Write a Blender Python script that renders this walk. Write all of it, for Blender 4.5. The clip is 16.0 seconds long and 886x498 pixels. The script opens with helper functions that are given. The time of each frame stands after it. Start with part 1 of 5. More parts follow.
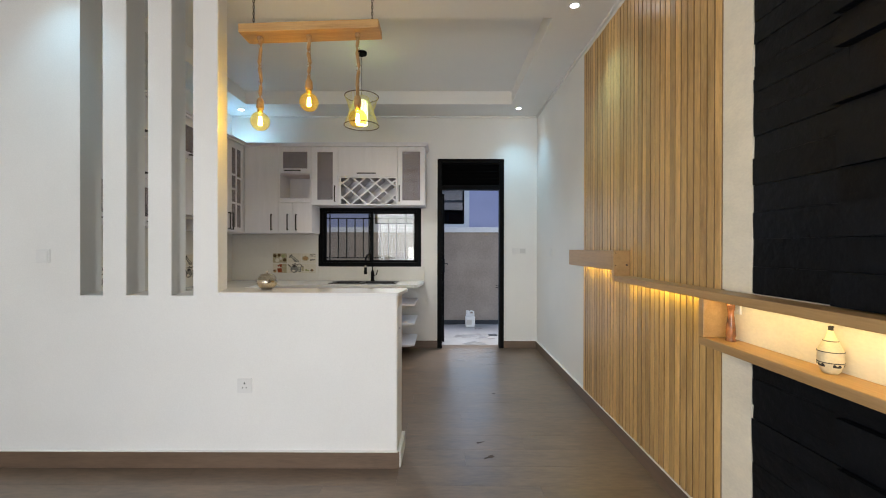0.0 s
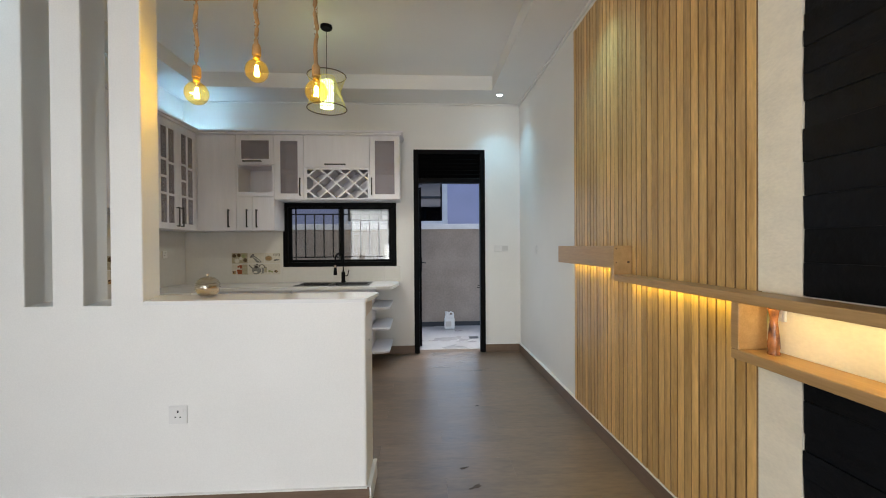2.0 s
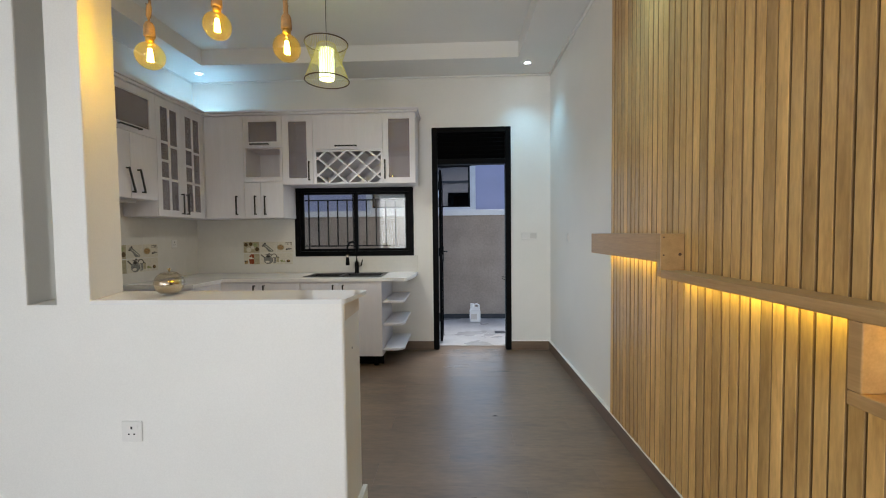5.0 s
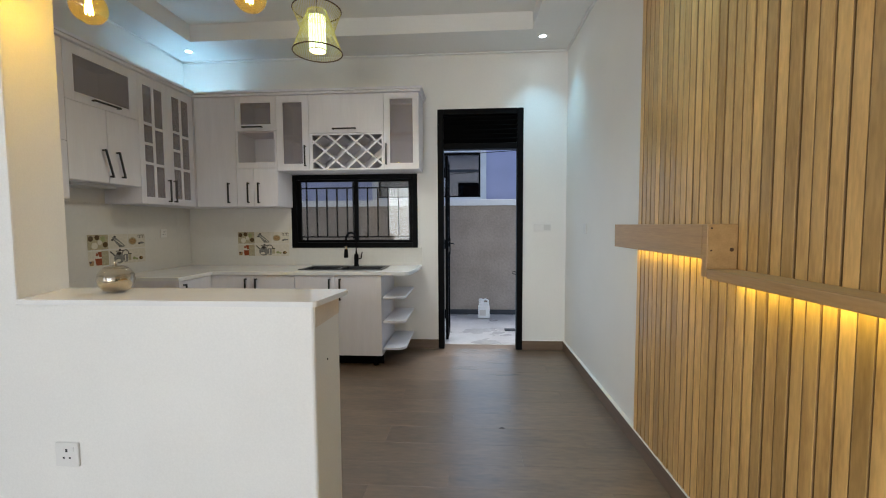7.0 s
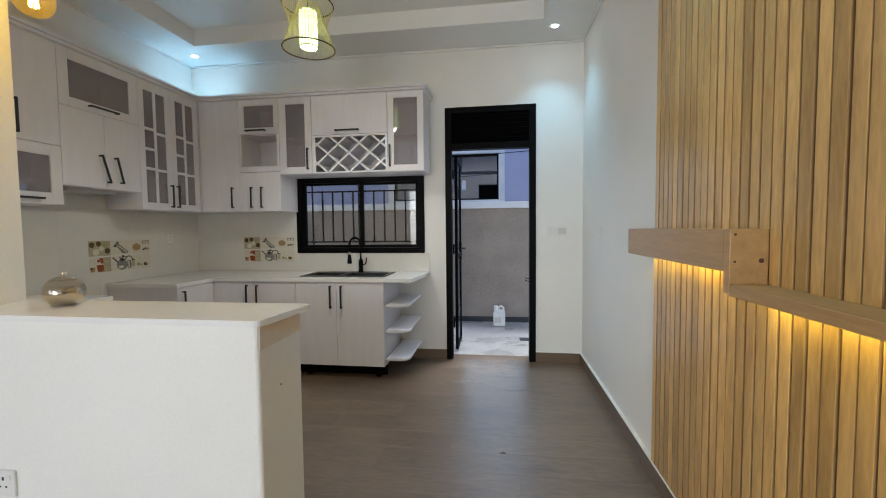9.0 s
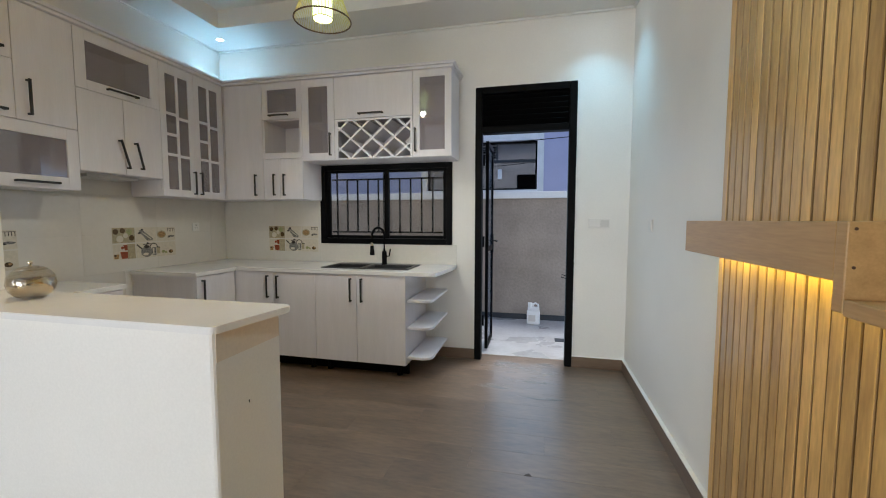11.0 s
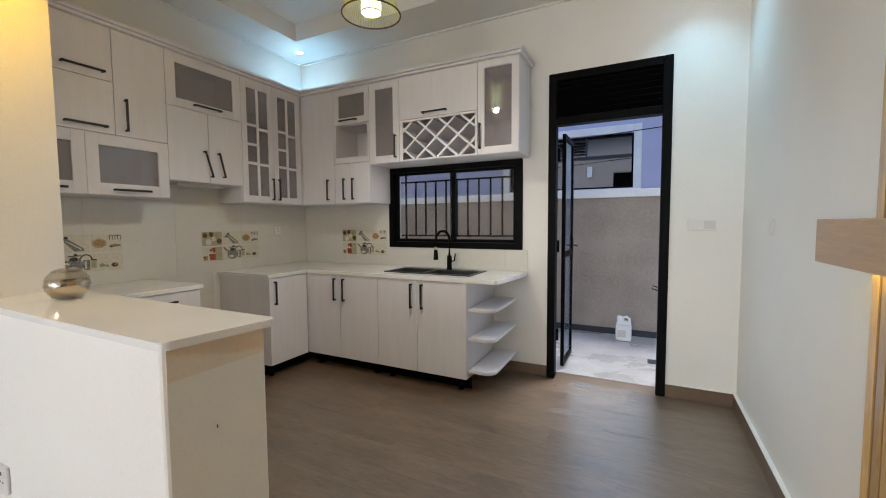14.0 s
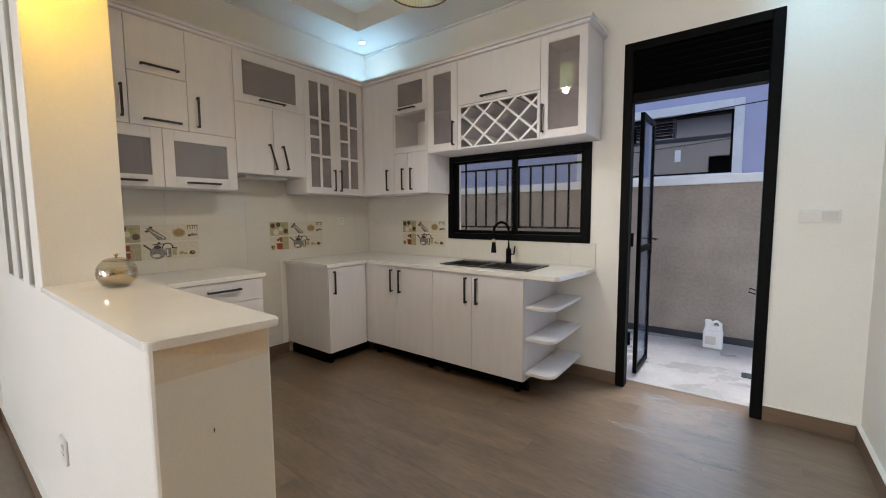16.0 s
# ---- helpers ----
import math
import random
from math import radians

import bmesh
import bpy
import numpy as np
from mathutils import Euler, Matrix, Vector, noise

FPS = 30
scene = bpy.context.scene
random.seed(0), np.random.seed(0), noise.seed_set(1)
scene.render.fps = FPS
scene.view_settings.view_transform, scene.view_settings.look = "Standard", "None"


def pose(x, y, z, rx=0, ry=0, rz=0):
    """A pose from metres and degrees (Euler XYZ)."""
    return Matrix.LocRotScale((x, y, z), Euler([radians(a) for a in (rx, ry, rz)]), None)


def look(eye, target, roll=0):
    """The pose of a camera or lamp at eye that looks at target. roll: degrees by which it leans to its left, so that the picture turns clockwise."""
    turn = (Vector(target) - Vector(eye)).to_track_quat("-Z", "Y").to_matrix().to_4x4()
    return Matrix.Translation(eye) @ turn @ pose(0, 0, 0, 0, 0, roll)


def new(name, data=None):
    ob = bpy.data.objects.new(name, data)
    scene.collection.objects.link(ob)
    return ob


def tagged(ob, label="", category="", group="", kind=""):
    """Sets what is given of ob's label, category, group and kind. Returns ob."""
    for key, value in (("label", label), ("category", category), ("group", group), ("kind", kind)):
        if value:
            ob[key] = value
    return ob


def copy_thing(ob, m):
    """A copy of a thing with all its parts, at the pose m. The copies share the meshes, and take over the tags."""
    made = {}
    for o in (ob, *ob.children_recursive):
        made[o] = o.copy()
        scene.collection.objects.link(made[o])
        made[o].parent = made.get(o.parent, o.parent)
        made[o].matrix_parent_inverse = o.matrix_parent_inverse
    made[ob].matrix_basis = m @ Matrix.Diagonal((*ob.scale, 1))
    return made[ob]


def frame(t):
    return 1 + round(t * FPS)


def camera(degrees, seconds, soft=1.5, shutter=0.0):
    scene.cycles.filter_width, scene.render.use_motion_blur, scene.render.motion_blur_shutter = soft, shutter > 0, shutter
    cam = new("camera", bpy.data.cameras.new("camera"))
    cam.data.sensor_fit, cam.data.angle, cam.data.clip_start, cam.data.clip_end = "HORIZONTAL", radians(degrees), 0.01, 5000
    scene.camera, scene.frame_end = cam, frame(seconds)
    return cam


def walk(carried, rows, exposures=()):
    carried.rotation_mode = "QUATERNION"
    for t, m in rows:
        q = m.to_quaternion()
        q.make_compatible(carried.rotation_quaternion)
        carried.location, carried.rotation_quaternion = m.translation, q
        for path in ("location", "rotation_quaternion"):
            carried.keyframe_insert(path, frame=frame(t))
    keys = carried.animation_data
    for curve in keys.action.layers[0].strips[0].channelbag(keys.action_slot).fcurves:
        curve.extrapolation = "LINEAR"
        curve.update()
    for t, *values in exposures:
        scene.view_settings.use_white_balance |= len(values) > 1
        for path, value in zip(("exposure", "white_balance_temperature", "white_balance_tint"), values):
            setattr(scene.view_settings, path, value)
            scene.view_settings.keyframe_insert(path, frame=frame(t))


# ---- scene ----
cam = camera(95.5, 16.0, soft=1.05)
PATH = [
    (0, (0.564, 0.278, 1.318), (0.56, 2.278, 1.311), 0.1),
    (0.5, (0.561, 0.371, 1.29), (0.573, 2.371, 1.281), -0.1),
    (1, (0.564, 0.476, 1.311), (0.605, 2.475, 1.3), -0.2),
    (1.5, (0.565, 0.583, 1.308), (0.645, 2.582, 1.302), -0.3),
    (2, (0.57, 0.648, 1.307), (0.677, 2.645, 1.292), -0.4),
    (2.5, (0.605, 0.715, 1.303), (0.703, 2.713, 1.272), -0.3),
    (3, (0.657, 0.793, 1.309), (0.714, 2.791, 1.262), -0.1),
    (3.5, (0.703, 0.854, 1.31), (0.708, 2.853, 1.254), 0.0),
    (4, (0.742, 0.904, 1.315), (0.704, 2.902, 1.252), -0.2),
    (6.5, (0.778, 1.315, 1.304), (0.677, 3.309, 1.195), -0.6),
    (7, (0.812, 1.378, 1.301), (0.678, 3.37, 1.183), -0.3),
    (7.5, (0.875, 1.444, 1.308), (0.704, 3.434, 1.191), -0.2),
    (8, (0.939, 1.502, 1.313), (0.735, 3.489, 1.205), -0.2),
    (8.5, (0.974, 1.543, 1.319), (0.742, 3.526, 1.214), -0.5),
    (9, (0.987, 1.601, 1.312), (0.718, 3.581, 1.209), -0.6),
    (11.5, (1.071, 1.955, 1.301), (0.548, 3.879, 1.15), 0.1),
    (12, (1.106, 2.01, 1.299), (0.508, 3.913, 1.155), 0.1),
    (12.5, (1.146, 2.048, 1.299), (0.472, 3.926, 1.159), 0.1),
    (13, (1.179, 2.09, 1.296), (0.436, 3.941, 1.158), -0.1),
    (13.5, (1.203, 2.13, 1.303), (0.386, 3.951, 1.168), -0.3),
    (14, (1.199, 2.206, 1.294), (0.301, 3.989, 1.169), -0.4),
    (14.5, (1.2, 2.289, 1.293), (0.226, 4.031, 1.162), -0.4),
    (15, (1.202, 2.34, 1.295), (0.159, 4.04, 1.155), -0.5),
    (15.5, (1.224, 2.383, 1.299), (0.095, 4.027, 1.143), -0.4),
    (16, (1.238, 2.419, 1.298), (0.03, 4.004, 1.127), -0.4),
]
walk(cam, [(t, look(eye, target, roll)) for t, eye, target, roll in PATH], exposures=[(0, 0.93, 6600, 12), (4, 0.87, 6550, 11), (9, 0.95, 6450, 10), (12.5, 1.04, 6600, 11), (16, 1.13, 6900, 14)])


# ---- plan ----
BACK, LEFT, RIGHT = 5.56, -2.22, 1.787       # inner faces of the kitchen walls
LIVL, REAR = -2.50, -3.50                    # living room
PEN0, PEN1, PENX = 2.684, 2.945, 0.287         # low wall: front, back, end
CEILZ, TRAYZ = 3.038, 3.195
TRAY = (-1.82, 1.373, 3.30, 5.112)

# ---- light ----
world = bpy.data.worlds.new("sky")
scene.world = world
world.use_nodes = True
wn = world.node_tree
sky = wn.nodes.new("ShaderNodeTexSky")
sky.sky_type, sky.sun_disc = "NISHITA", False
sky.sun_elevation, sky.sun_rotation = radians(67), radians(23)
sky.dust_density = 2.0
wn.nodes["Background"].inputs[1].default_value = 0.15
wn.links.new(sky.outputs[0], wn.nodes["Background"].inputs[0])

sun = new("sun", bpy.data.lights.new("sun", "SUN"))
sun.data.energy, sun.data.angle, sun.data.color = 1.2, radians(24), (0.84, 0.92, 1.0)
sun.matrix_world = look((0, 0, 20), Vector((0, 0, 20)) - Vector((0.15, 0.35, 0.92)))


def area_lamp(name, eye, target, sx, sy, power, colour, roll=0, spread=180):
    lamp = new(name, bpy.data.lights.new(name, "AREA"))
    lamp.data.shape, lamp.data.size, lamp.data.size_y = "RECTANGLE", sx, sy
    lamp.data.energy, lamp.data.color, lamp.data.spread = power, colour, radians(spread)
    lamp.matrix_world = look(eye, target, roll)
    return lamp


def spot_lamp(name, x, y, z, power, colour, cone=96):
    lamp = new(name, bpy.data.lights.new(name, "SPOT"))
    lamp.data.energy, lamp.data.color = power, colour
    lamp.data.spot_size, lamp.data.spot_blend, lamp.data.shadow_soft_size = radians(cone), 0.95, 0.03
    lamp.location = (x, y, z)
    return lamp


COOL = (0.34, 0.74, 1.0)
WARM = (1.0, 0.90, 0.06)
# fill lamps standing in for unseen daylight in the living room behind the walk
area_lamp("daylight_fill", (-0.45, -3.46, 1.52), (0.10, 1.5, 0.85), 2.8, 2.0, 34, (0.93, 0.975, 1.0), spread=140)
# second rear lamp, added and aimed low to brighten the half wall
area_lamp("daylight_fill", (0.10, -3.46, 0.95), (-0.35, 2.7, 0.05), 1.6, 0.8, 6, (0.95, 0.98, 1.0), spread=80)
# two side lamps in unseen, added openings: fill for fin sides, then slats
area_lamp("daylight_fill", (1.78, -2.25, 1.45), (0, -2.25, 1.35), 1.4, 1.6, 4.5, (0.90, 0.95, 1.0))
area_lamp("daylight_fill", (LIVL - 0.02, -0.85, 1.65), (1.7, 0.45, 1.85), 1.3, 1.3, 10.5, (0.95, 0.98, 1.0), spread=120)
# added fill lamps in the alley door and kitchen window, standing in for sky light
area_lamp("daylight_fill", (0.95, BACK + 0.16, 1.05), (0.95, 0, 0.95), 0.62, 1.9, 2.2, (0.48, 0.72, 1.0))
area_lamp("daylight_fill", (-0.40, BACK + 0.16, 1.45), (-0.40, 0, 1.2), 1.1, 0.6, 0.8, (0.80, 0.90, 1.0))

# ---- materials ----


def mat(name, base, rough=0.5, var=0.08, scale=3.0, fine=60.0, bump=0.1, metal=0.0, stretch=(1, 1, 1),
        second=None, spec=0.5, per_piece=0.0, rough_var=0.08, coat=0.0, depth=0.002, fine_share=0.4, ior=1.5):
    """Two scales of noise in colour, roughness and relief."""
    m = bpy.data.materials.new(name)
    m.use_nodes = True
    nt = m.node_tree
    nd, ln = nt.nodes, nt.links
    b = nd["Principled BSDF"]
    tc = nd.new("ShaderNodeTexCoord")
    mp = nd.new("ShaderNodeMapping")
    mp.inputs["Scale"].default_value = stretch
    ln.new(tc.outputs["Object"], mp.inputs["Vector"])
    info = nd.new("ShaderNodeObjectInfo")
    if per_piece:
        sh = nd.new("ShaderNodeVectorMath")
        sh.operation = "MULTIPLY_ADD"
        sh.inputs[1].default_value = (37, 51, 23)
        ln.new(info.outputs["Random"], sh.inputs[0])
        ln.new(mp.outputs[0], sh.inputs[2])
        vec = sh.outputs[0]
    else:
        vec = mp.outputs[0]
    n1, n2 = nd.new("ShaderNodeTexNoise"), nd.new("ShaderNodeTexNoise")
    n1.inputs["Scale"].default_value, n1.inputs["Detail"].default_value = scale, 4
    n2.inputs["Scale"].default_value, n2.inputs["Detail"].default_value = fine, 5
    ln.new(vec, n1.inputs["Vector"])
    ln.new(vec, n2.inputs["Vector"])
    dark = [max(0, c * (1 - var * 2)) for c in base]
    lite = [min(1, c * (1 + var)) for c in base]
    if second:
        dark = second
    r1 = nd.new("ShaderNodeValToRGB")
    r1.color_ramp.elements[0].position, r1.color_ramp.elements[1].position = 0.3, 0.7
    r1.color_ramp.elements[0].color, r1.color_ramp.elements[1].color = (*dark, 1), (*lite, 1)
    add = nd.new("ShaderNodeMath")
    add.operation = "MULTIPLY_ADD"
    add.inputs[1].default_value = fine_share
    ln.new(n2.outputs["Fac"], add.inputs[0])
    sc = nd.new("ShaderNodeMath")
    sc.operation = "MULTIPLY"
    sc.inputs[1].default_value = 1 - fine_share
    ln.new(n1.outputs["Fac"], sc.inputs[0])
    ln.new(sc.outputs[0], add.inputs[2])
    ln.new(add.outputs[0], r1.inputs[0])
    col = r1.outputs[0]
    if per_piece:
        hv = nd.new("ShaderNodeHueSaturation")
        mr = nd.new("ShaderNodeMapRange")
        mr.inputs["To Min"].default_value, mr.inputs["To Max"].default_value = 1 - per_piece, 1 + per_piece
        ln.new(info.outputs["Random"], mr.inputs["Value"])
        ln.new(mr.outputs[0], hv.inputs["Value"])
        ln.new(col, hv.inputs["Color"])
        col = hv.outputs[0]
    ln.new(col, b.inputs["Base Color"])
    rr = nd.new("ShaderNodeMapRange")
    rr.inputs["To Min"].default_value, rr.inputs["To Max"].default_value = max(0.02, rough - rough_var), min(1, rough + rough_var)
    ln.new(n1.outputs["Fac"], rr.inputs["Value"])
    ln.new(rr.outputs[0], b.inputs["Roughness"])
    b.inputs["Metallic"].default_value = metal
    b.inputs["IOR"].default_value = ior
    b.inputs["Specular IOR Level"].default_value = spec
    b.inputs["Coat Weight"].default_value = coat
    if bump:
        bp = nd.new("ShaderNodeBump")
        bp.inputs["Strength"].default_value, bp.inputs["Distance"].default_value = bump, depth
        ln.new(n2.outputs["Fac"], bp.inputs["Height"])
        ln.new(bp.outputs[0], b.inputs["Normal"])
    return m


def glow(name, colour, strength):
    m = bpy.data.materials.new(name)
    m.use_nodes = True
    b = m.node_tree.nodes["Principled BSDF"]
    b.inputs["Base Color"].default_value = (*colour, 1)
    b.inputs["Emission Color"].default_value = (*colour, 1)
    b.inputs["Emission Strength"].default_value = strength
    return m


def pane_glass(name, tint, gloss=0.08, rough=0.02, body=0.0, body_colour=(0.5, 0.5, 0.5)):
    """Thin glass: tinted see-through, with a Fresnel gloss, and a little body for frosted or dusty panes."""
    m = bpy.data.materials.new(name)
    m.use_nodes = True
    nd, ln = m.node_tree.nodes, m.node_tree.links
    nd.remove(nd["Principled BSDF"])
    tr, gl, df = nd.new("ShaderNodeBsdfTransparent"), nd.new("ShaderNodeBsdfGlossy"), nd.new("ShaderNodeBsdfDiffuse")
    tr.inputs[0].default_value = (*tint, 1)
    gl.inputs["Roughness"].default_value = rough
    df.inputs[0].default_value = (*body_colour, 1)
    m0, m1, lw = nd.new("ShaderNodeMixShader"), nd.new("ShaderNodeMixShader"), nd.new("ShaderNodeLayerWeight")
    lw.inputs["Blend"].default_value = 0.5
    pw, ma = nd.new("ShaderNodeMath"), nd.new("ShaderNodeMath")
    pw.operation, ma.operation = "POWER", "MULTIPLY_ADD"
    pw.inputs[1].default_value = 4.0
    ma.inputs[1].default_value, ma.inputs[2].default_value = 0.7, gloss
    ln.new(lw.outputs["Facing"], pw.inputs[0])
    ln.new(pw.outputs[0], ma.inputs[0])
    m0.inputs[0].default_value = body
    ln.new(tr.outputs[0], m0.inputs[1])
    ln.new(df.outputs[0], m0.inputs[2])
    ln.new(ma.outputs[0], m1.inputs[0])
    ln.new(m0.outputs[0], m1.inputs[1])
    ln.new(gl.outputs[0], m1.inputs[2])
    ln.new(m1.outputs[0], nd["Material Output"].inputs[0])
    return m


PAINT = mat("wall_paint", (0.81, 0.792, 0.758), 0.55, 0.04, 1.3, 140, 0.25, depth=0.001)
CEIL = mat("ceiling_paint", (0.82, 0.81, 0.79), 0.7, 0.03, 1.0, 120, 0.15, depth=0.001)
RAW = mat("unpainted_plaster", (0.78, 0.69, 0.59), 0.8, 0.06, 4.0, 90, 0.3)
LAMINATE = mat("white_laminate", (0.755, 0.738, 0.778), 0.32, 0.03, 4.0, 26, 0.05, stretch=(5, 5, 0.5), depth=0.0005)
CARCASS = mat("carcass_board", (0.72, 0.66, 0.69), 0.5, 0.04, 4.0, 60, 0.05)
QUARTZ = mat("white_quartz", (0.82, 0.81, 0.795), 0.10, 0.03, 5.0, 220, 0.02, rough_var=0.04)
SPLASH = mat("glazed_tile", (0.70, 0.675, 0.63), 0.16, 0.03, 2.0, 30, 0.04, per_piece=0.012, rough_var=0.05)
GROUT = mat("grout", (0.67, 0.645, 0.60), 0.8, 0.06, 8, 90, 0.2)
BLACK = mat("black_steel", (0.004, 0.004, 0.0045), 0.5, 0.2, 8, 120, 0.06, spec=0.06)
HANDLE = mat("black_handle", (0.014, 0.013, 0.013), 0.4, 0.2, 20, 200, 0.04)
SINKM = mat("black_composite", (0.012, 0.012, 0.013), 0.45, 0.25, 20, 300, 0.15)
STONE = mat("black_stone", (0.0035, 0.0044, 0.0064), 0.42, 0.3, 5, 30, 0.5, per_piece=0.3, depth=0.008, spec=0.14)
PLANK = mat("wood_look_tile", (0.190, 0.124, 0.078), 0.37, 0.16, 3.0, 16, 0.05, stretch=(0.9, 3.4, 3.4), per_piece=0.07,
            second=(0.080, 0.051, 0.033), rough_var=0.09, depth=0.0004, fine_share=0.42, spec=0.8, ior=1.75)
SKIRT = mat("wood_look_skirting", (0.165, 0.107, 0.07), 0.38, 0.15, 2.2, 16, 0.1, stretch=(1, 1, 9))
JOINT = mat("floor_joint", (0.135, 0.090, 0.058), 0.8, 0.1, 8, 90, 0.2)
SLAT = mat("pine_slat", (0.66, 0.415, 0.155), 0.34, 0.10, 2.6, 20, 0.18, stretch=(5, 5, 0.8), per_piece=0.24,
           second=(0.34, 0.19, 0.062), depth=0.0008, fine_share=0.36)
# darker slat wood: the shade of the grooves is put into its colour
GROOVESHADE = mat("slat_groove_shade", (0.30, 0.172, 0.066), 0.6, 0.12, 3, 30, 0.1, stretch=(6, 6, 1))
SHELFWOOD = mat("shelf_timber", (0.46, 0.282, 0.118), 0.42, 0.10, 3.0, 18, 0.14, stretch=(9, 0.7, 9),
                second=(0.35, 0.20, 0.075), depth=0.0008)
BARWOOD = mat("bar_timber", (0.60, 0.36, 0.14), 0.45, 0.12, 3.0, 18, 0.14, stretch=(0.8, 9, 9), second=(0.42, 0.22, 0.075))
KNOT = mat("dark_knot", (0.07, 0.03, 0.012), 0.6, 0.2, 30, 120, 0.1)
ROPE = mat("jute_rope", (0.42, 0.25, 0.11), 0.9, 0.2, 20, 160, 0.6)
CHAINM = mat("black_chain", (0.02, 0.018, 0.016), 0.4, 0.1, 30, 200, 0.1, metal=0.6)
BRASS = mat("brass", (0.55, 0.36, 0.10), 0.35, 0.1, 30, 200, 0.05, metal=1.0)
BAMBOO = mat("bamboo_stick", (0.74, 0.66, 0.30), 0.6, 0.12, 20, 120, 0.1)
RING = mat("dark_ring", (0.10, 0.055, 0.03), 0.5, 0.1, 20, 120, 0.1)
PLASTIC = mat("white_plastic", (0.74, 0.725, 0.70), 0.3, 0.02, 6, 120, 0.03)
PLASTICGREY = mat("grey_plastic", (0.62, 0.605, 0.58), 0.3, 0.02, 6, 120, 0.03)
DARKSLOT = mat("dark_slot", (0.03, 0.03, 0.03), 0.6, 0.1, 6, 120, 0.0)
CAN = mat("white_hdpe", (0.82, 0.84, 0.84), 0.42, 0.03, 8, 60, 0.08)
CONCRETE = mat("screed", (0.52, 0.52, 0.52), 0.30, 0.20, 1.7, 26, 0.3, rough_var=0.22, second=(0.25, 0.245, 0.24), fine_share=0.22)
ALLEYWALL = mat("grey_render", (0.35, 0.30, 0.26), 0.85, 0.14, 2.5, 34, 0.9, depth=0.006)
CAPWHITE = mat("white_coping", (0.76, 0.79, 0.82), 0.6, 0.06, 4, 60, 0.2)
LILAC = mat("lilac_paint", (0.45, 0.47, 0.66), 0.8, 0.05, 2, 50, 0.4)
SKIRTBLACK = mat("bitumen_skirting", (0.022, 0.03, 0.042), 0.5, 0.2, 6, 60, 0.3)
GROUNDM = mat("earth", (0.20, 0.17, 0.13), 0.9, 0.2, 0.8, 18, 0.5)
ROOFM = mat("roof_sheet", (0.22, 0.10, 0.08), 0.6, 0.1, 3, 30, 0.1)
TERRA = mat("turned_wood", (0.40, 0.145, 0.045), 0.22, 0.3, 34, 90, 0.1, stretch=(1, 1, 0.6), second=(0.03, 0.012, 0.008), fine_share=0.3)
BASKET = mat("woven_grass", (0.72, 0.62, 0.40), 0.7, 0.1, 30, 180, 0.6)
BLACKWEAVE = mat("black_weave", (0.03, 0.025, 0.02), 0.7, 0.2, 30, 180, 0.5)
SILVER = mat("mirror_silver", (0.78, 0.71, 0.60), 0.07, 0.03, 10, 90, 0.02, metal=1.0, rough_var=0.03)
CURTAIN = mat("brown_cloth", (0.16, 0.085, 0.07), 0.9, 0.15, 8, 90, 0.2)
ROOMDARK = mat("dim_wall", (0.12, 0.14, 0.18), 0.8, 0.1, 3, 60, 0.1)
SCUFF = mat("dry_mortar_scrap", (0.085, 0.06, 0.042), 0.7, 0.2, 20, 90, 0.3)
GLASS = pane_glass("clear_glass", (0.88, 0.86, 0.82), 0.05)
GREYGLASS = pane_glass("smoked_glass", (0.80, 0.77, 0.80), 0.07, 0.02, 0.34, (0.50, 0.46, 0.49))
BLUEGLASS = pane_glass("blue_reflective_glass", (0.60, 0.70, 0.82), 0.10, 0.03, 0.25, (0.25, 0.32, 0.45))
AMBER = pane_glass("amber_glass", (0.96, 0.85, 0.47), 0.07, 0.03, 0.015, (1.0, 0.76, 0.29))
JARGLASS = pane_glass("jar_glass", (0.84, 0.80, 0.72), 0.16, 0.02)
FILAMENT = glow("filament", (1.0, 0.74, 0.30), 45)
SHADE = glow("lit_shade", (0.84, 1.0, 0.58), 1.7)
PLEAT = glow("shade_pleat", (0.62, 0.82, 0.34), 0.70)
LEDDISC = glow("led_disc", (0.96, 1.0, 0.92), 6)
SPOTDISC = glow("downlight_lens", (0.75, 0.92, 1.0), 25)
STRIP = glow("led_strip", (1.0, 0.72, 0.22), 6)
PRINTS = {
    "beige": mat("print_beige", (0.46, 0.40, 0.27), 0.2, 0.2, 60, 200, 0.0),
    "cream": mat("print_cream", (0.68, 0.63, 0.53), 0.2, 0.1, 40, 200, 0.0),
    "brown": mat("print_brown", (0.12, 0.075, 0.035), 0.2, 0.3, 80, 200, 0.0),
    "orange": mat("print_orange", (0.42, 0.26, 0.12), 0.2, 0.3, 80, 200, 0.0),
    "red": mat("print_red", (0.33, 0.075, 0.03), 0.2, 0.3, 80, 200, 0.0),
    "steel": mat("print_steel", (0.28, 0.27, 0.25), 0.2, 0.5, 70, 200, 0.0),
    "dark": mat("print_dark", (0.07, 0.06, 0.055), 0.2, 0.3, 80, 200, 0.0),
    "green": mat("print_green", (0.38, 0.40, 0.20), 0.2, 0.3, 80, 200, 0.0),
}

# ---- building blocks ----
ORIGIN = {}


def thing(name, at, label="", category="", group="", kind=""):
    ob = new(name)
    ob.location, ob.empty_display_size = at, 0.05
    ORIGIN[ob] = Vector(at)
    return tagged(ob, label, category, group, kind)


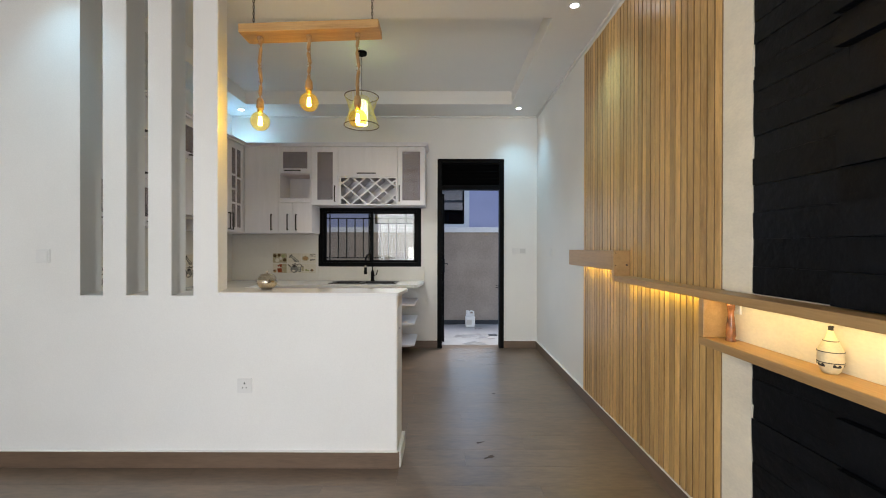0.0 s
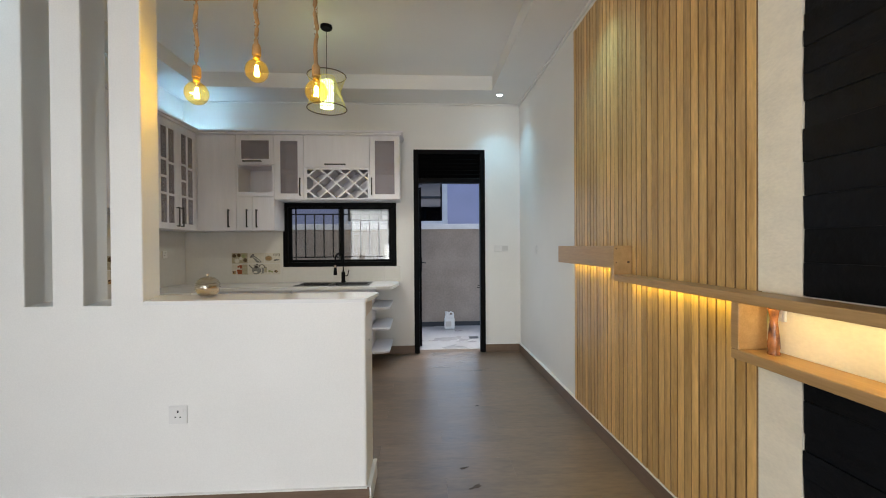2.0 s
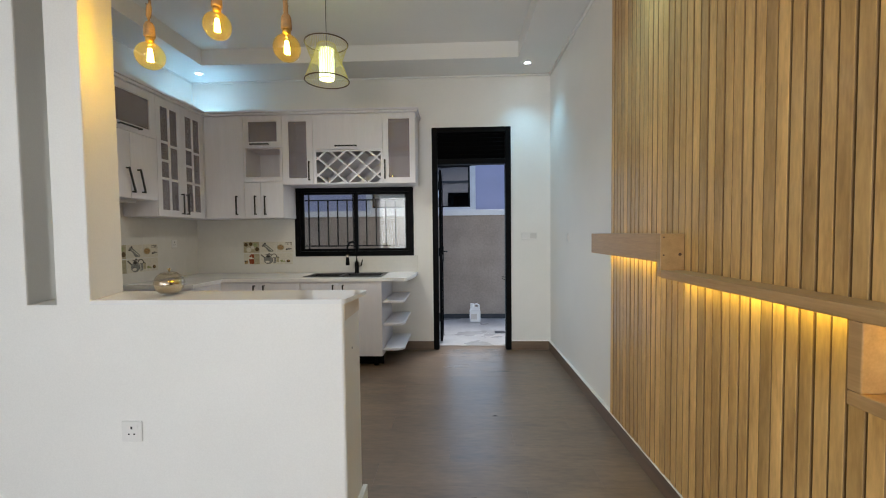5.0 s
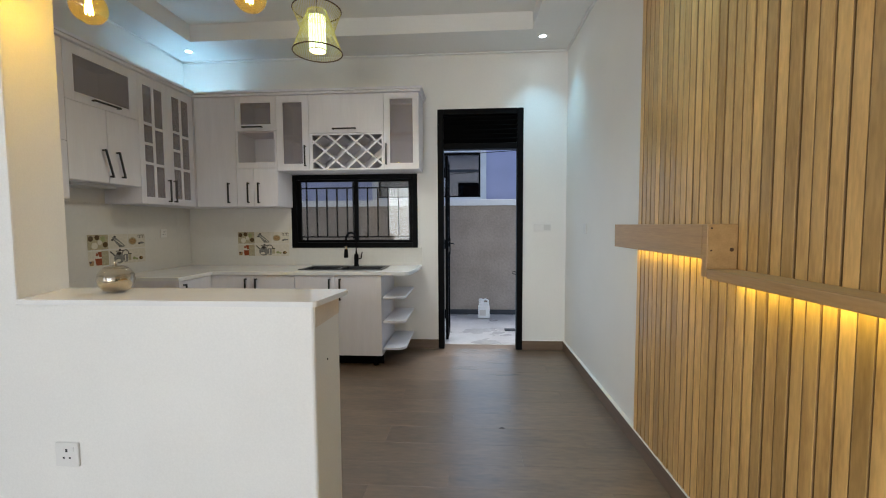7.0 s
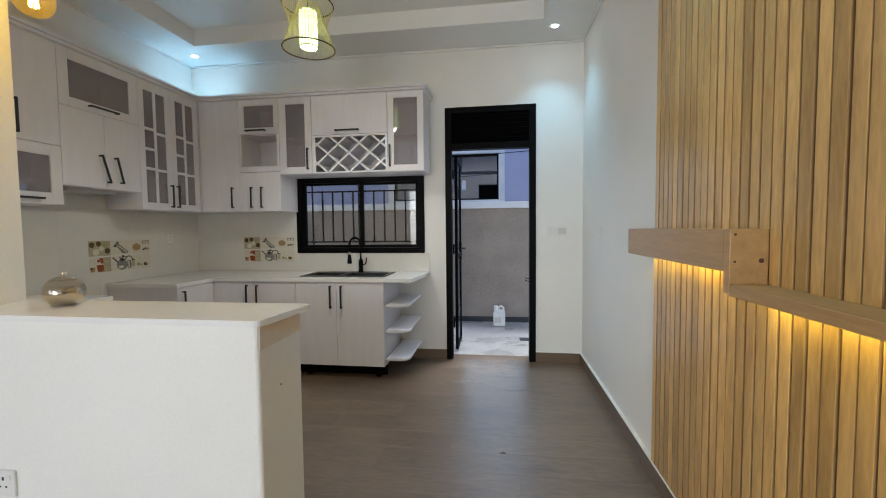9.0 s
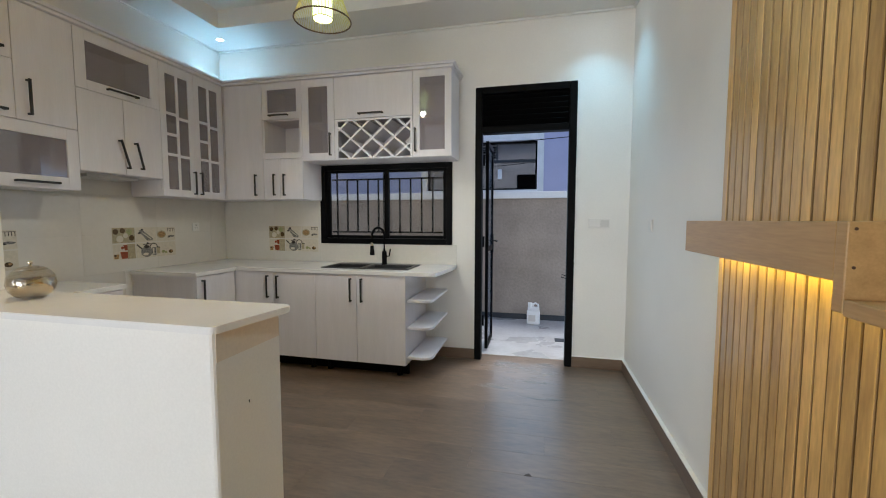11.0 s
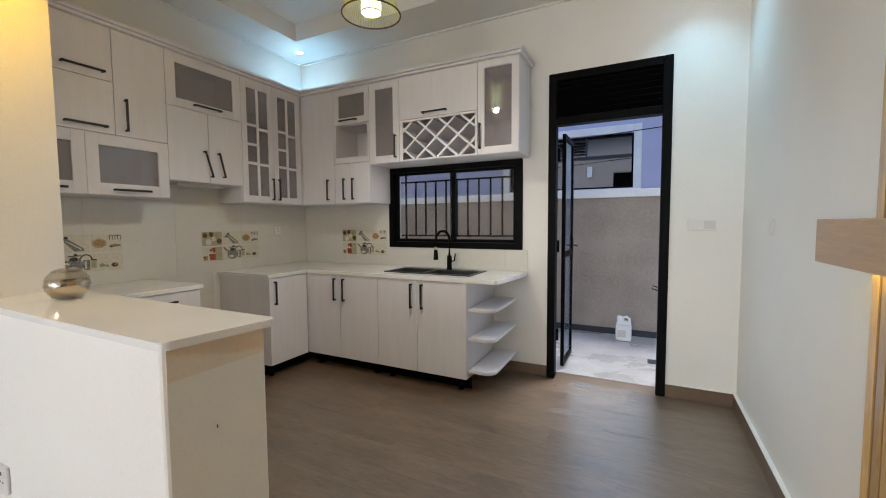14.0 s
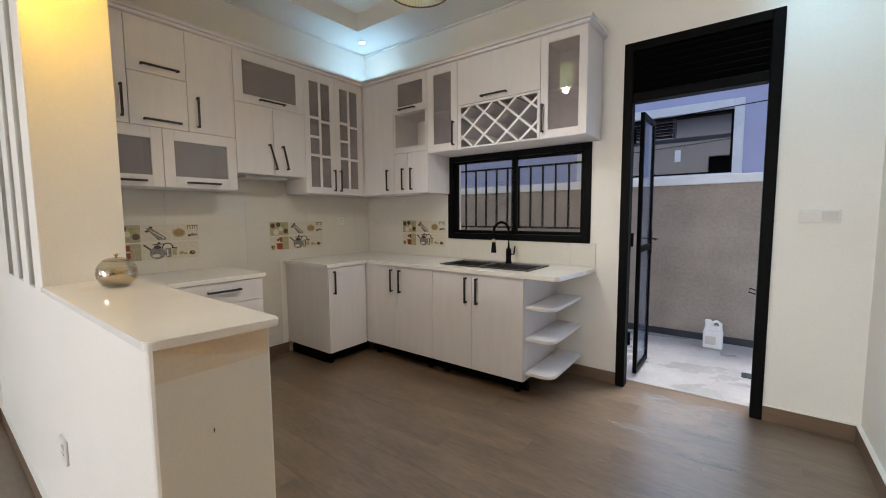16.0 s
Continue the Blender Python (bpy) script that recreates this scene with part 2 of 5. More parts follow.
def part(name, bm, material, parent=None, label="", smooth=False):
    """Link a bmesh in world metres as one mesh under a thing or a part."""
    org = ORIGIN.get(parent, Vector((0, 0, 0)))
    me = bpy.data.meshes.new(name)
    bmesh.ops.translate(bm, verts=bm.verts, vec=-org)
    bmesh.ops.recalc_face_normals(bm, faces=bm.faces)
    if smooth:
        for f in bm.faces:
            f.smooth = True
    bm.to_mesh(me)
    bm.free()
    me.materials.append(material)
    ob = new(name, me)
    if parent is not None:
        ob.parent = parent
    ORIGIN[ob] = org
    return tagged(ob, label)


def solo(name, bm, material, label="", category="", kind="", smooth=False, group=""):
    return tagged(part(name, bm, material, None, label, smooth), "", category, group, kind)


def box(bm, x0, x1, y0, y1, z0, z1, bevel=0.0):
    x0, x1, y0, y1, z0, z1 = min(x0, x1), max(x0, x1), min(y0, y1), max(y0, y1), min(z0, z1), max(z0, z1)
    m = Matrix.LocRotScale(((x0 + x1) / 2, (y0 + y1) / 2, (z0 + z1) / 2), None, (x1 - x0, y1 - y0, z1 - z0))
    geo = bmesh.ops.create_cube(bm, size=1, matrix=m)
    if bevel:
        edges = {e for v in geo["verts"] for e in v.link_edges}
        bmesh.ops.bevel(bm, geom=list(edges), offset=bevel, segments=2, affect="EDGES", profile=0.5)
    return bm


def boxes(*rows, bevel=0.0):
    bm = bmesh.new()
    for r in rows:
        box(bm, *r, bevel=bevel)
    return bm


def prism(points, z0, z1, bevel=0.0):
    """An upright block on a plan outline."""
    bm = bmesh.new()
    low = [bm.verts.new((x, y, z0)) for x, y in points]
    top = [bm.verts.new((x, y, z1)) for x, y in points]
    bm.faces.new(low[::-1])
    bm.faces.new(top)
    n = len(points)
    for i in range(n):
        bm.faces.new((low[i], low[(i + 1) % n], top[(i + 1) % n], top[i]))
    if bevel:
        bmesh.ops.bevel(bm, geom=[e for e in bm.edges if abs(e.verts[0].co.z - e.verts[1].co.z) < 1e-6], offset=bevel, segments=2, affect="EDGES")
    return bm


def lathe(profile, at=(0, 0, 0), n=32, closed=False):
    """A turned body from (radius, height) pairs."""
    bm = bmesh.new()
    rings = []
    for r, z in profile:
        rings.append([bm.verts.new((at[0] + r * math.cos(2 * math.pi * i / n), at[1] + r * math.sin(2 * math.pi * i / n), at[2] + z)) for i in range(n)])
    for a, b in zip(rings, rings[1:]):
        for i in range(n):
            bm.faces.new((a[i], a[(i + 1) % n], b[(i + 1) % n], b[i]))
    if closed:
        bm.faces.new(rings[0][::-1])
        bm.faces.new(rings[-1])
    return bm


def tube(points, r, n=8, bm=None, closed=False):
    """A round rod along points."""
    bm = bm or bmesh.new()
    pts = [Vector(p) for p in points]
    rings, m = [], len(pts)
    for i, p in enumerate(pts):
        a, b = (pts[(i - 1) % m], pts[(i + 1) % m]) if closed else (pts[max(i - 1, 0)], pts[min(i + 1, m - 1)])
        d = (b - a).normalized()
        u = d.cross(Vector((0, 0, 1)))
        u = u.normalized() if u.length > 1e-3 else Vector((1, 0, 0))
        v = d.cross(u).normalized()
        rings.append([bm.verts.new(p + r * (math.cos(2 * math.pi * k / n) * u + math.sin(2 * math.pi * k / n) * v)) for k in range(n)])
    pairs = list(zip(rings, rings[1:]))
    if closed:
        pairs.append((rings[-1], rings[0]))
    for a, b in pairs:
        for k in range(n):
            bm.faces.new((a[k], a[(k + 1) % n], b[(k + 1) % n], b[k]))
    if not closed:
        bm.faces.new(rings[0][::-1])
        bm.faces.new(rings[-1])
    return bm


def circle(x, y, z, r, n=40):
    return [(x + r * math.cos(2 * math.pi * i / n), y + r * math.sin(2 * math.pi * i / n), z) for i in range(n)]


# ---- large structure ----
solo("ground", boxes((-150, 150, -150, 150, -0.2, -0.06)), GROUNDM, "bare brown earth round the houses", "ground", "structure")
solo("pavement", boxes((-6, 6, BACK + 0.158, 9.1, -0.055, -0.006)), CONCRETE, "grey smooth concrete screed of the side alley", "pavement", "structure")
floor = solo("floor", boxes((-2.7, RIGHT + 0.2, REAR - 0.2, BACK + 0.156, -0.055, -0.006)), JOINT,
             "brown wood-look porcelain plank floor with fine joints", "floor", "structure")

DX0, DX1, DZ = 0.48, 1.352, 2.48             # door opening
WX0, WX1, WZ0, WZ1 = -1.078, 0.267, 1.068, 1.835
solo("wall_back", boxes((LEFT - 0.2, WX0, BACK, BACK + 0.2, 0, 3.3), (WX0, WX1, BACK, BACK + 0.2, 0, WZ0), (WX0, WX1, BACK, BACK + 0.2, WZ1, 3.3),
                        (WX1, DX0, BACK, BACK + 0.2, 0, 3.3), (DX0, DX1, BACK, BACK + 0.2, DZ, 3.3), (DX1, RIGHT + 0.2, BACK, BACK + 0.2, 0, 3.3)),
     PAINT, "off-white painted plaster wall with door and window", "wall", "structure")
# the gap near the rear is unseen, added to hold a fill lamp
solo("wall_right", boxes((RIGHT, RIGHT + 0.2, REAR, -3.0, 0, 3.3), (RIGHT, RIGHT + 0.2, -1.5, BACK, 0, 3.3), (RIGHT, RIGHT + 0.2, -3.0, -1.5, 0, 0.6), (RIGHT, RIGHT + 0.2, -3.0, -1.5, 2.3, 3.3)), PAINT, "off-white painted plaster wall behind the slats", "wall", "structure")
solo("wall_left", boxes((LEFT - 0.2, LEFT, PEN1, BACK, 0, 3.3)), PAINT, "white plaster kitchen wall behind the cabinets", "wall", "structure")
# this wall's opening is likewise unseen, added for the slats' fill lamp
solo("wall_living", boxes((LIVL - 0.2, LIVL, REAR, -1.6, 0, 3.3), (LIVL - 0.2, LIVL, -0.1, PEN1, 0, 3.3), (LIVL - 0.2, LIVL, -1.6, -0.1, 0, 0.9), (LIVL - 0.2, LIVL, -1.6, -0.1, 2.4, 3.3)),
     PAINT, "white painted plaster wall of the living room", "wall", "structure")
solo("wall_rear", boxes((LIVL - 0.2, -1.95, REAR - 0.2, REAR, 0, 3.3), (1.15, RIGHT + 0.2, REAR - 0.2, REAR, 0, 3.3),
                        (-1.95, 1.15, REAR - 0.2, REAR, 0, 0.5), (-1.95, 1.15, REAR - 0.2, REAR, 2.6, 3.3)),
     PAINT, "white painted wall with a wide window opening", "wall", "structure")
solo("roof", boxes((LIVL - 0.5, RIGHT + 0.5, REAR - 0.5, BACK + 0.35, 3.32, 3.42)), ROOFM, "flat roof over the rooms", "roof", "structure")

# ceiling: low border round a raised tray
tx0, tx1, ty0, ty1 = TRAY
bm = boxes((LIVL, RIGHT, REAR, ty0, CEILZ, 3.3), (LIVL, RIGHT, ty1, BACK, CEILZ, 3.3), (LIVL, tx0, ty0, ty1, CEILZ, 3.3), (tx1, RIGHT, ty0, ty1, CEILZ, 3.3),
           (tx0, tx1, ty0, ty1, TRAYZ, 3.3))
solo("ceiling", bm, CEIL, "white gypsum ceiling with a raised tray", "ceiling", "structure")
# small cornice along the walls
solo("cornice", boxes((LEFT, RIGHT - 0.001, BACK - 0.024, BACK, CEILZ - 0.020, CEILZ - 0.001), (RIGHT - 0.024, RIGHT, REAR, BACK - 0.025, CEILZ - 0.020, CEILZ - 0.001),
                      (LEFT, LEFT + 0.016, PEN1, BACK - 0.025, CEILZ - 0.016, CEILZ - 0.001), bevel=0.006),
     CEIL, "thin white stepped gypsum cornice", "cornice", "structure")

# low wall with the upright fins and the full-height wall beside them
FX = (-1.614, -1.482, -1.338, -1.210, -1.066, -0.939, -0.788)
LEAN = -0.094                                # the fins stand askew: their backs lie to the left
HALF = 1.027                                 # top of the half wall
bm = prism([(LIVL, PEN0), (PENX - 0.009, PEN0), (PENX - 0.003, PEN0 + 0.003), (PENX, PEN0 + 0.009), (PENX, PEN1 - 0.009), (PENX - 0.003, PEN1 - 0.003), (PENX - 0.009, PEN1), (LIVL, PEN1)], 0, HALF)
tall = prism([(LIVL, PEN0), (FX[0], PEN0), (FX[0] + LEAN, PEN1), (LIVL, PEN1)], HALF, 3.1)
me = bpy.data.meshes.new("tmp")
tall.to_mesh(me)
bm.from_mesh(me)
bpy.data.meshes.remove(me)
tall.free()
solo("wall_half", bm, PAINT, "white plastered half-height partition beside the kitchen", "wall", "structure")
for a, b in ((1, 2), (3, 4), (5, 6)):
    bm = prism([(FX[a] + 0.006, PEN0 + 0.0005), (FX[b] - 0.006, PEN0 + 0.0005), (FX[b] - 0.002, PEN0 + 0.002), (FX[b] - 0.001, PEN0 + 0.008),
                (FX[b] + LEAN, PEN1 + 0.016), (FX[a] + LEAN, PEN1 + 0.016), (FX[a] + 0.001, PEN0 + 0.008), (FX[a] + 0.002, PEN0 + 0.002)], HALF - 0.004, CEILZ + 0.02)
    solo("pillar", bm, PAINT, "slim white plaster fin standing on the half wall", "pillar", "structure", group="fins on the half wall")
solo("patch", boxes((PENX, PENX + 0.0015, PEN0 + 0.009, PEN1 - 0.009, 0.955, HALF - 0.0005)), RAW, "unpainted plaster band under the slab", "trim", "structure")

# baseboards
bz = 0.096
solo("baseboard", boxes((LIVL, PENX + 0.012, PEN0 - 0.014, PEN0, 0, bz), bevel=0.001), SKIRT, "brown wood-look tile skirting along the half wall", "baseboard", "structure")
solo("baseboard", boxes((PENX, PENX + 0.022, PEN0 + 0.001, PEN1 + 0.012, 0, bz), bevel=0.002), PAINT, "white end skirting of the half wall", "baseboard", "structure")
solo("baseboard", boxes((RIGHT - 0.020, RIGHT, REAR, BACK, 0, bz), bevel=0.001), SKIRT, "brown wood-look tile skirting under the slats", "baseboard", "structure")
solo("baseboard", boxes((0.0, DX0, BACK - 0.014, BACK, 0, bz), bevel=0.001), SKIRT, "brown tile skirting beside the door", "baseboard", "structure")
solo("baseboard", boxes((DX1, RIGHT - 0.020, BACK - 0.014, BACK, 0, bz), bevel=0.001), SKIRT, "brown tile skirting beside the door", "baseboard", "structure")
solo("baseboard", boxes((LEFT, LEFT + 0.014, 3.93, 4.51, 0, bz), bevel=0.001), SKIRT, "brown tile skirting in the cooker gap", "baseboard", "structure")
solo("baseboard", boxes((LIVL, LIVL + 0.014, REAR, PEN0 - 0.014, 0, bz), bevel=0.001), SKIRT, "brown tile skirting of the living room", "baseboard", "structure")
solo("trim", boxes((RIGHT - 0.022, RIGHT, REAR, BACK - 0.002, bz, bz + 0.007), bevel=0.001), PAINT, "white filler line above the skirting", "trim", "structure")
solo("trim", boxes((LIVL, PENX + 0.002, PEN0 - 0.015, PEN0, bz, bz + 0.006), bevel=0.001), PAINT, "white filler line above the skirting", "trim", "structure")
solo("trim", boxes((DX1, RIGHT - 0.022, BACK - 0.015, BACK, bz, bz + 0.006), bevel=0.001), PAINT, "white filler line above the skirting", "trim", "structure")

# peninsula slab
def rounded(corners):
    """A plan outline with rounded corners from (x, y, radius) triples."""
    pts, n = [], len(corners)
    for i, (x, y, r) in enumerate(corners):
        if r == 0:
            pts.append((x, y))
            continue
        p, a, b = Vector((x, y)), Vector(corners[i - 1][:2]), Vector(corners[(i + 1) % n][:2])
        u, v = p + (a - p).normalized() * r, p + (b - p).normalized() * r
        for k in range(7):
            t = k / 6
            pts.append(tuple((1 - t) ** 2 * u + 2 * t * (1 - t) * p + t * t * v))
    return pts


slab = rounded([(-0.784, PEN0 - 0.005, 0), (0.294, PEN0 - 0.005, 0.018), (0.330, PEN1 + 0.010, 0.032), (-0.876, PEN1 + 0.010, 0)])
solo("counter_slab", prism(slab, HALF + 0.001, HALF + 0.020, 0.0025), QUARTZ, "polished white quartz slab on the half wall", "countertop")
bm = boxes((PENX + 0.0, PENX + 0.003, 2.800, 2.8012, 0.808, 0.816))
solo("nail", bm, DARKSLOT, "small dark nail in the half wall's end", "nail")

# ---- door to the alley ----
door = thing("door_1", ((DX0 + DX1) / 2, BACK, 0), "black steel door standing open to the alley, louvred transom above", "door", kind="structure")
F0, F1 = BACK - 0.018, BACK + 0.075
part("door_frame", boxes((DX0, DX0 + 0.062, F0, F1, 0, DZ), (DX1 - 0.062, DX1, F0, F1, 0, DZ), (DX0 + 0.062, DX1 - 0.062, F0, F1, DZ - 0.06, DZ),
                         (DX0 + 0.062, DX1 - 0.062, F0, F1, 2.075, 2.135), bevel=0.006), BLACK, door)
for i in range(6):
    z = 2.160 + i * 0.045
    bm = boxes((DX0 + 0.062, DX1 - 0.062, -0.036, 0.036, -0.003, 0.003))
    bmesh.ops.rotate(bm, verts=bm.verts, cent=(0, 0, 0), matrix=Matrix.Rotation(radians(-38), 3, "X"))
    bmesh.ops.translate(bm, verts=bm.verts, vec=(0, BACK + 0.025, z))
    part("louvre", bm, BLACK, door)
part("transom_back", boxes((DX0 + 0.062, DX1 - 0.062, F1 - 0.012, F1 - 0.002, 2.135, DZ - 0.06)), BLACK, door)
LX, LY0, LY1 = 0.556, BACK + 0.26, BACK + 0.70
leaf = part("door_leaf", boxes((LX - 0.015, LX + 0.015, LY0, LY0 + 0.032, 0.02, 2.06), (LX - 0.015, LX + 0.015, LY1 - 0.04, LY1, 0.02, 2.06), (LX - 0.015, LX + 0.015, LY0 + 0.032, LY1 - 0.04, 2.015, 2.06),
                               (LX - 0.015, LX + 0.015, LY0 + 0.032, LY1 - 0.04, 0.02, 0.065), (LX - 0.015, LX + 0.015, LY0 + 0.032, LY1 - 0.04, 0.99, 1.04), bevel=0.003), BLACK, door, "black steel glazed leaf swung outwards")
part("pane", boxes((LX - 0.004, LX + 0.004, LY0 + 0.032, LY1 - 0.04, 0.065, 0.99)), BLUEGLASS, leaf, "bluish door glass")
part("pane", boxes((LX - 0.004, LX + 0.004, LY0 + 0.032, LY1 - 0.04, 1.04, 2.015)), BLUEGLASS, leaf, "bluish door glass")
bm = boxes((LX + 0.015, LX + 0.022, LY1 - 0.038, LY1 - 0.006, 0.95, 1.15), bevel=0.002)
tube([(LX + 0.015, LY1 - 0.022, 1.08), (LX + 0.06, LY1 - 0.022, 1.08), (LX + 0.065, LY1 - 0.05, 1.08), (LX + 0.065, LY1 - 0.13, 1.078)], 0.008, bm=bm)
part("door_handle", bm, HANDLE, leaf)
for z in (0.35, 1.1, 1.85):
    part("hinge", tube([(DX0 + 0.066, F1 + 0.01, z - 0.05), (DX0 + 0.066, F1 + 0.01, z + 0.05)], 0.011), BLACK, door)
bm = tube([(DX1 - 0.064, BACK + 0.03, 0.81), (DX1 - 0.095, BACK + 0.03, 0.82), (DX1 - 0.10, BACK + 0.03, 0.795), (DX1 - 0.064, BACK + 0.03, 0.785)], 0.004)
part("latch_loop", bm, BLACK, door)
solo("door_sill", boxes((DX0 + 0.0, DX1, BACK + 0.156, BACK + 0.24, -0.006, 0.003), bevel=0.002), CONCRETE, "grey cement threshold of the alley door", "threshold", "structure")

# ---- kitchen window ----
win = thing("window_1", ((WX0 + WX1) / 2, BACK, WZ0), "black sliding window with a barred grille", "window", kind="structure")
WY0, WY1 = BACK - 0.02, BACK + 0.075
part("window_frame", boxes((WX0, WX0 + 0.055, WY0, WY1, WZ0, WZ1), (WX1 - 0.055, WX1, WY0, WY1, WZ0, WZ1), (WX0 + 0.055, WX1 - 0.055, WY0, WY1, WZ1 - 0.05, WZ1),
                           (WX0 + 0.055, WX1 - 0.055, WY0, WY1, WZ0, WZ0 + 0.055), bevel=0.005), BLACK, win)
mid = -0.40
for a, b, y in ((WX0 + 0.055, mid + 0.035, BACK + 0.012), (mid - 0.035, WX1 - 0.055, BACK + 0.044)):
    z0, z1 = WZ0 + 0.055, WZ1 - 0.05
    s = part("sash", boxes((a, a + 0.04, y, y + 0.028, z0, z1), (b - 0.04, b, y, y + 0.028, z0, z1), (a + 0.04, b - 0.04, y, y + 0.028, z1 - 0.022, z1),
                           (a + 0.04, b - 0.04, y, y + 0.028, z0, z0 + 0.028), bevel=0.002), BLACK, win)
    part("pane", boxes((a + 0.04, b - 0.04, y + 0.012, y + 0.016, z0 + 0.028, z1 - 0.022)), GLASS, s)
grille = part("grille", boxes((WX0 + 0.055, WX1 - 0.055, BACK + 0.125, BACK + 0.137, 1.70, 1.716), (WX0 + 0.055, WX1 - 0.055, BACK + 0.125, BACK + 0.137, 1.172, 1.188)), BLACK, win)
n = 11
for i in range(n):
    x = WX0 + 0.11 + i * (WX1 - WX0 - 0.22) / (n - 1)
    full = i in (0, n - 1)
    part("bar", boxes((x - 0.007, x + 0.007, BACK + 0.124, BACK + 0.138, WZ0 + 0.02 if full else 1.188, WZ1 - 0.02 if full else 1.70)), BLACK, grille)
part("window_sill", boxes((WX0 - 0.02, WX1 + 0.02, BACK + 0.201, BACK + 0.26, WZ0 - 0.05, WZ0 - 0.005), bevel=0.004), CAPWHITE, win)

# ---- slatted panelling, plaster strip, stone cladding on the right wall ----
SY0, SY1 = 2.025, 3.752
SFRONT = 1.7665
panel = thing("slat_panel", (RIGHT, (SY0 + SY1) / 2, bz), "vertical pine slat cladding with narrow dark grooves", "wall panel")
# the backing takes the darker wood, so groove shade is painted on it
part("backing", boxes((RIGHT - 0.0028, RIGHT - 0.001, SY0, SY1, bz + 0.008, 2.972)), GROOVESHADE, panel, "backing board coloured dark as groove shade")
count = 34
pitch = (SY1 - SY0) / count
slat_mesh = []
for k in range(5):
    bm = bmesh.new()
    w = pitch * (0.845 + 0.018 * k)
    box(bm, -0.007, 0.007, -w / 2, w / 2, 0, 2.972 - bz - 0.008, bevel=0.0035)
    bmesh.ops.recalc_face_normals(bm, faces=bm.faces)
    me = bpy.data.meshes.new("slat")
    bm.to_mesh(me)
    bm.free()
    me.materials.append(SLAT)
    me.materials.append(GROOVESHADE)
    # side faces get the darker wood too, painting shade between the slats
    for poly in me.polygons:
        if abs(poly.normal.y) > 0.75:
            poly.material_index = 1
    slat_mesh.append(me)
rnd = random.Random(4)
for i in range(count):
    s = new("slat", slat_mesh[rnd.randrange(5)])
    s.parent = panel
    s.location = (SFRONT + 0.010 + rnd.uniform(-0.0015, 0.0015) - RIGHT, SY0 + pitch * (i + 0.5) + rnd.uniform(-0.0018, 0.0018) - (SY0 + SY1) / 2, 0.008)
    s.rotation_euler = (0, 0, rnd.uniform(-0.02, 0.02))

# plaster strip between slats and stone, slightly uneven edge
PY0, PY1 = 1.858, 2.020
rnd = random.Random(7)


def ragged_strip(z0, z1):
    bm = bmesh.new()
    n = max(2, int((z1 - z0) / 0.04))
    rows = []
    for i in range(n + 1):
        z = z0 + (z1 - z0) * i / n
        e = PY0 + rnd.uniform(-0.0022, 0.0022)
        rows.append([bm.verts.new(p) for p in ((RIGHT, e, z), (1.772, e, z), (1.772, PY1 + 0.004, z), (RIGHT, PY1 + 0.004, z))])
    for a, b in zip(rows, rows[1:]):
        for k in range(4):
            bm.faces.new((a[k], a[(k + 1) % 4], b[(k + 1) % 4], b[k]))
    bm.faces.new(rows[0])
    bm.faces.new(rows[-1][::-1])
    return bm


STRIPM = mat("brushed_filler", (0.88, 0.80, 0.645), 0.5, 0.06, 3, 30, 0.45, stretch=(2, 2, 4), depth=0.002)
solo("wall_strip", ragged_strip(1.140, CEILZ - 0.03), STRIPM, "cream filler strip between slats and black stone", "trim", "structure")
solo("wall_strip", ragged_strip(bz + 0.008, 0.904), STRIPM, "cream filler strip between slats and black stone", "trim", "structure")

# black stone: long split pieces of uneven depth
rnd = random.Random(12)
clad = thing("stone_cladding", (RIGHT, 0.6, bz), "black painted split-stone cladding in uneven courses", "stone cladding")
part("backing", boxes((RIGHT - 0.006, RIGHT, -0.6, PY0 - 0.002, bz + 0.008, 0.903), (RIGHT - 0.006, RIGHT, -0.6, PY0 - 0.002, 1.140, CEILZ - 0.03)), STONE, clad)


def stones(z0, z1):
    z = z0
    row = 0
    while z < z1 - 0.03:
        h = min(rnd.choice((0.052, 0.085, 0.105)), z1 - z)
        y = PY0 - 0.004
        first = rnd.choice((0.36, 0.355, 0.37))
        while y > -0.6:
            w = first if y > PY0 - 0.01 else rnd.uniform(0.25, 0.45)
            y1 = max(-0.6, y - w)
            d = rnd.choice((0.006, 0.007, 0.009)) if y > PY0 - 0.01 else rnd.choice((0.010, 0.016)) if row % 2 else rnd.choice((0.036, 0.046))
            bm = bmesh.new()
            box(bm, RIGHT - 0.006 - d, RIGHT - 0.0055, y1 + 0.0008, y - 0.0008, z + 0.0008, z + h - 0.0008)
            for v in bm.verts:
                if v.co.x < RIGHT - 0.008:
                    v.co.x += rnd.uniform(-0.003, 0.003)
            part("stone", bm, STONE, clad)
            y = y1
        z += h
        row += 1


stones(bz + 0.009, 0.903)
stones(1.142, CEILZ - 0.03)

# ---- stepped timber shelf with its light strips ----
SX, SB = 1.663, 1.7685                        # front and back of the shelf
shelf = thing("wall_shelf", (RIGHT - 0.02, 2.4, 0.90), "stepped pale timber wall shelf with warm hidden lights", "shelf")
part("upper_box", boxes((SX, SB, 2.917, 3.814, 1.172, 1.300), bevel=0.003), SHELFWOOD, shelf, "hollow beam end with a dark knot")
part("riser", boxes((SX - 0.001, SB, 2.884, 2.916, 1.108, 1.301), bevel=0.003), SHELFWOOD, shelf)
part("long_board", boxes((SX, SB, -0.5, 2.883, 1.103, 1.138), bevel=0.003), SHELFWOOD, shelf)
part("niche_side", boxes((SX, SB, 1.982, 2.016, 0.9405, 1.1025), bevel=0.003), SHELFWOOD, shelf)
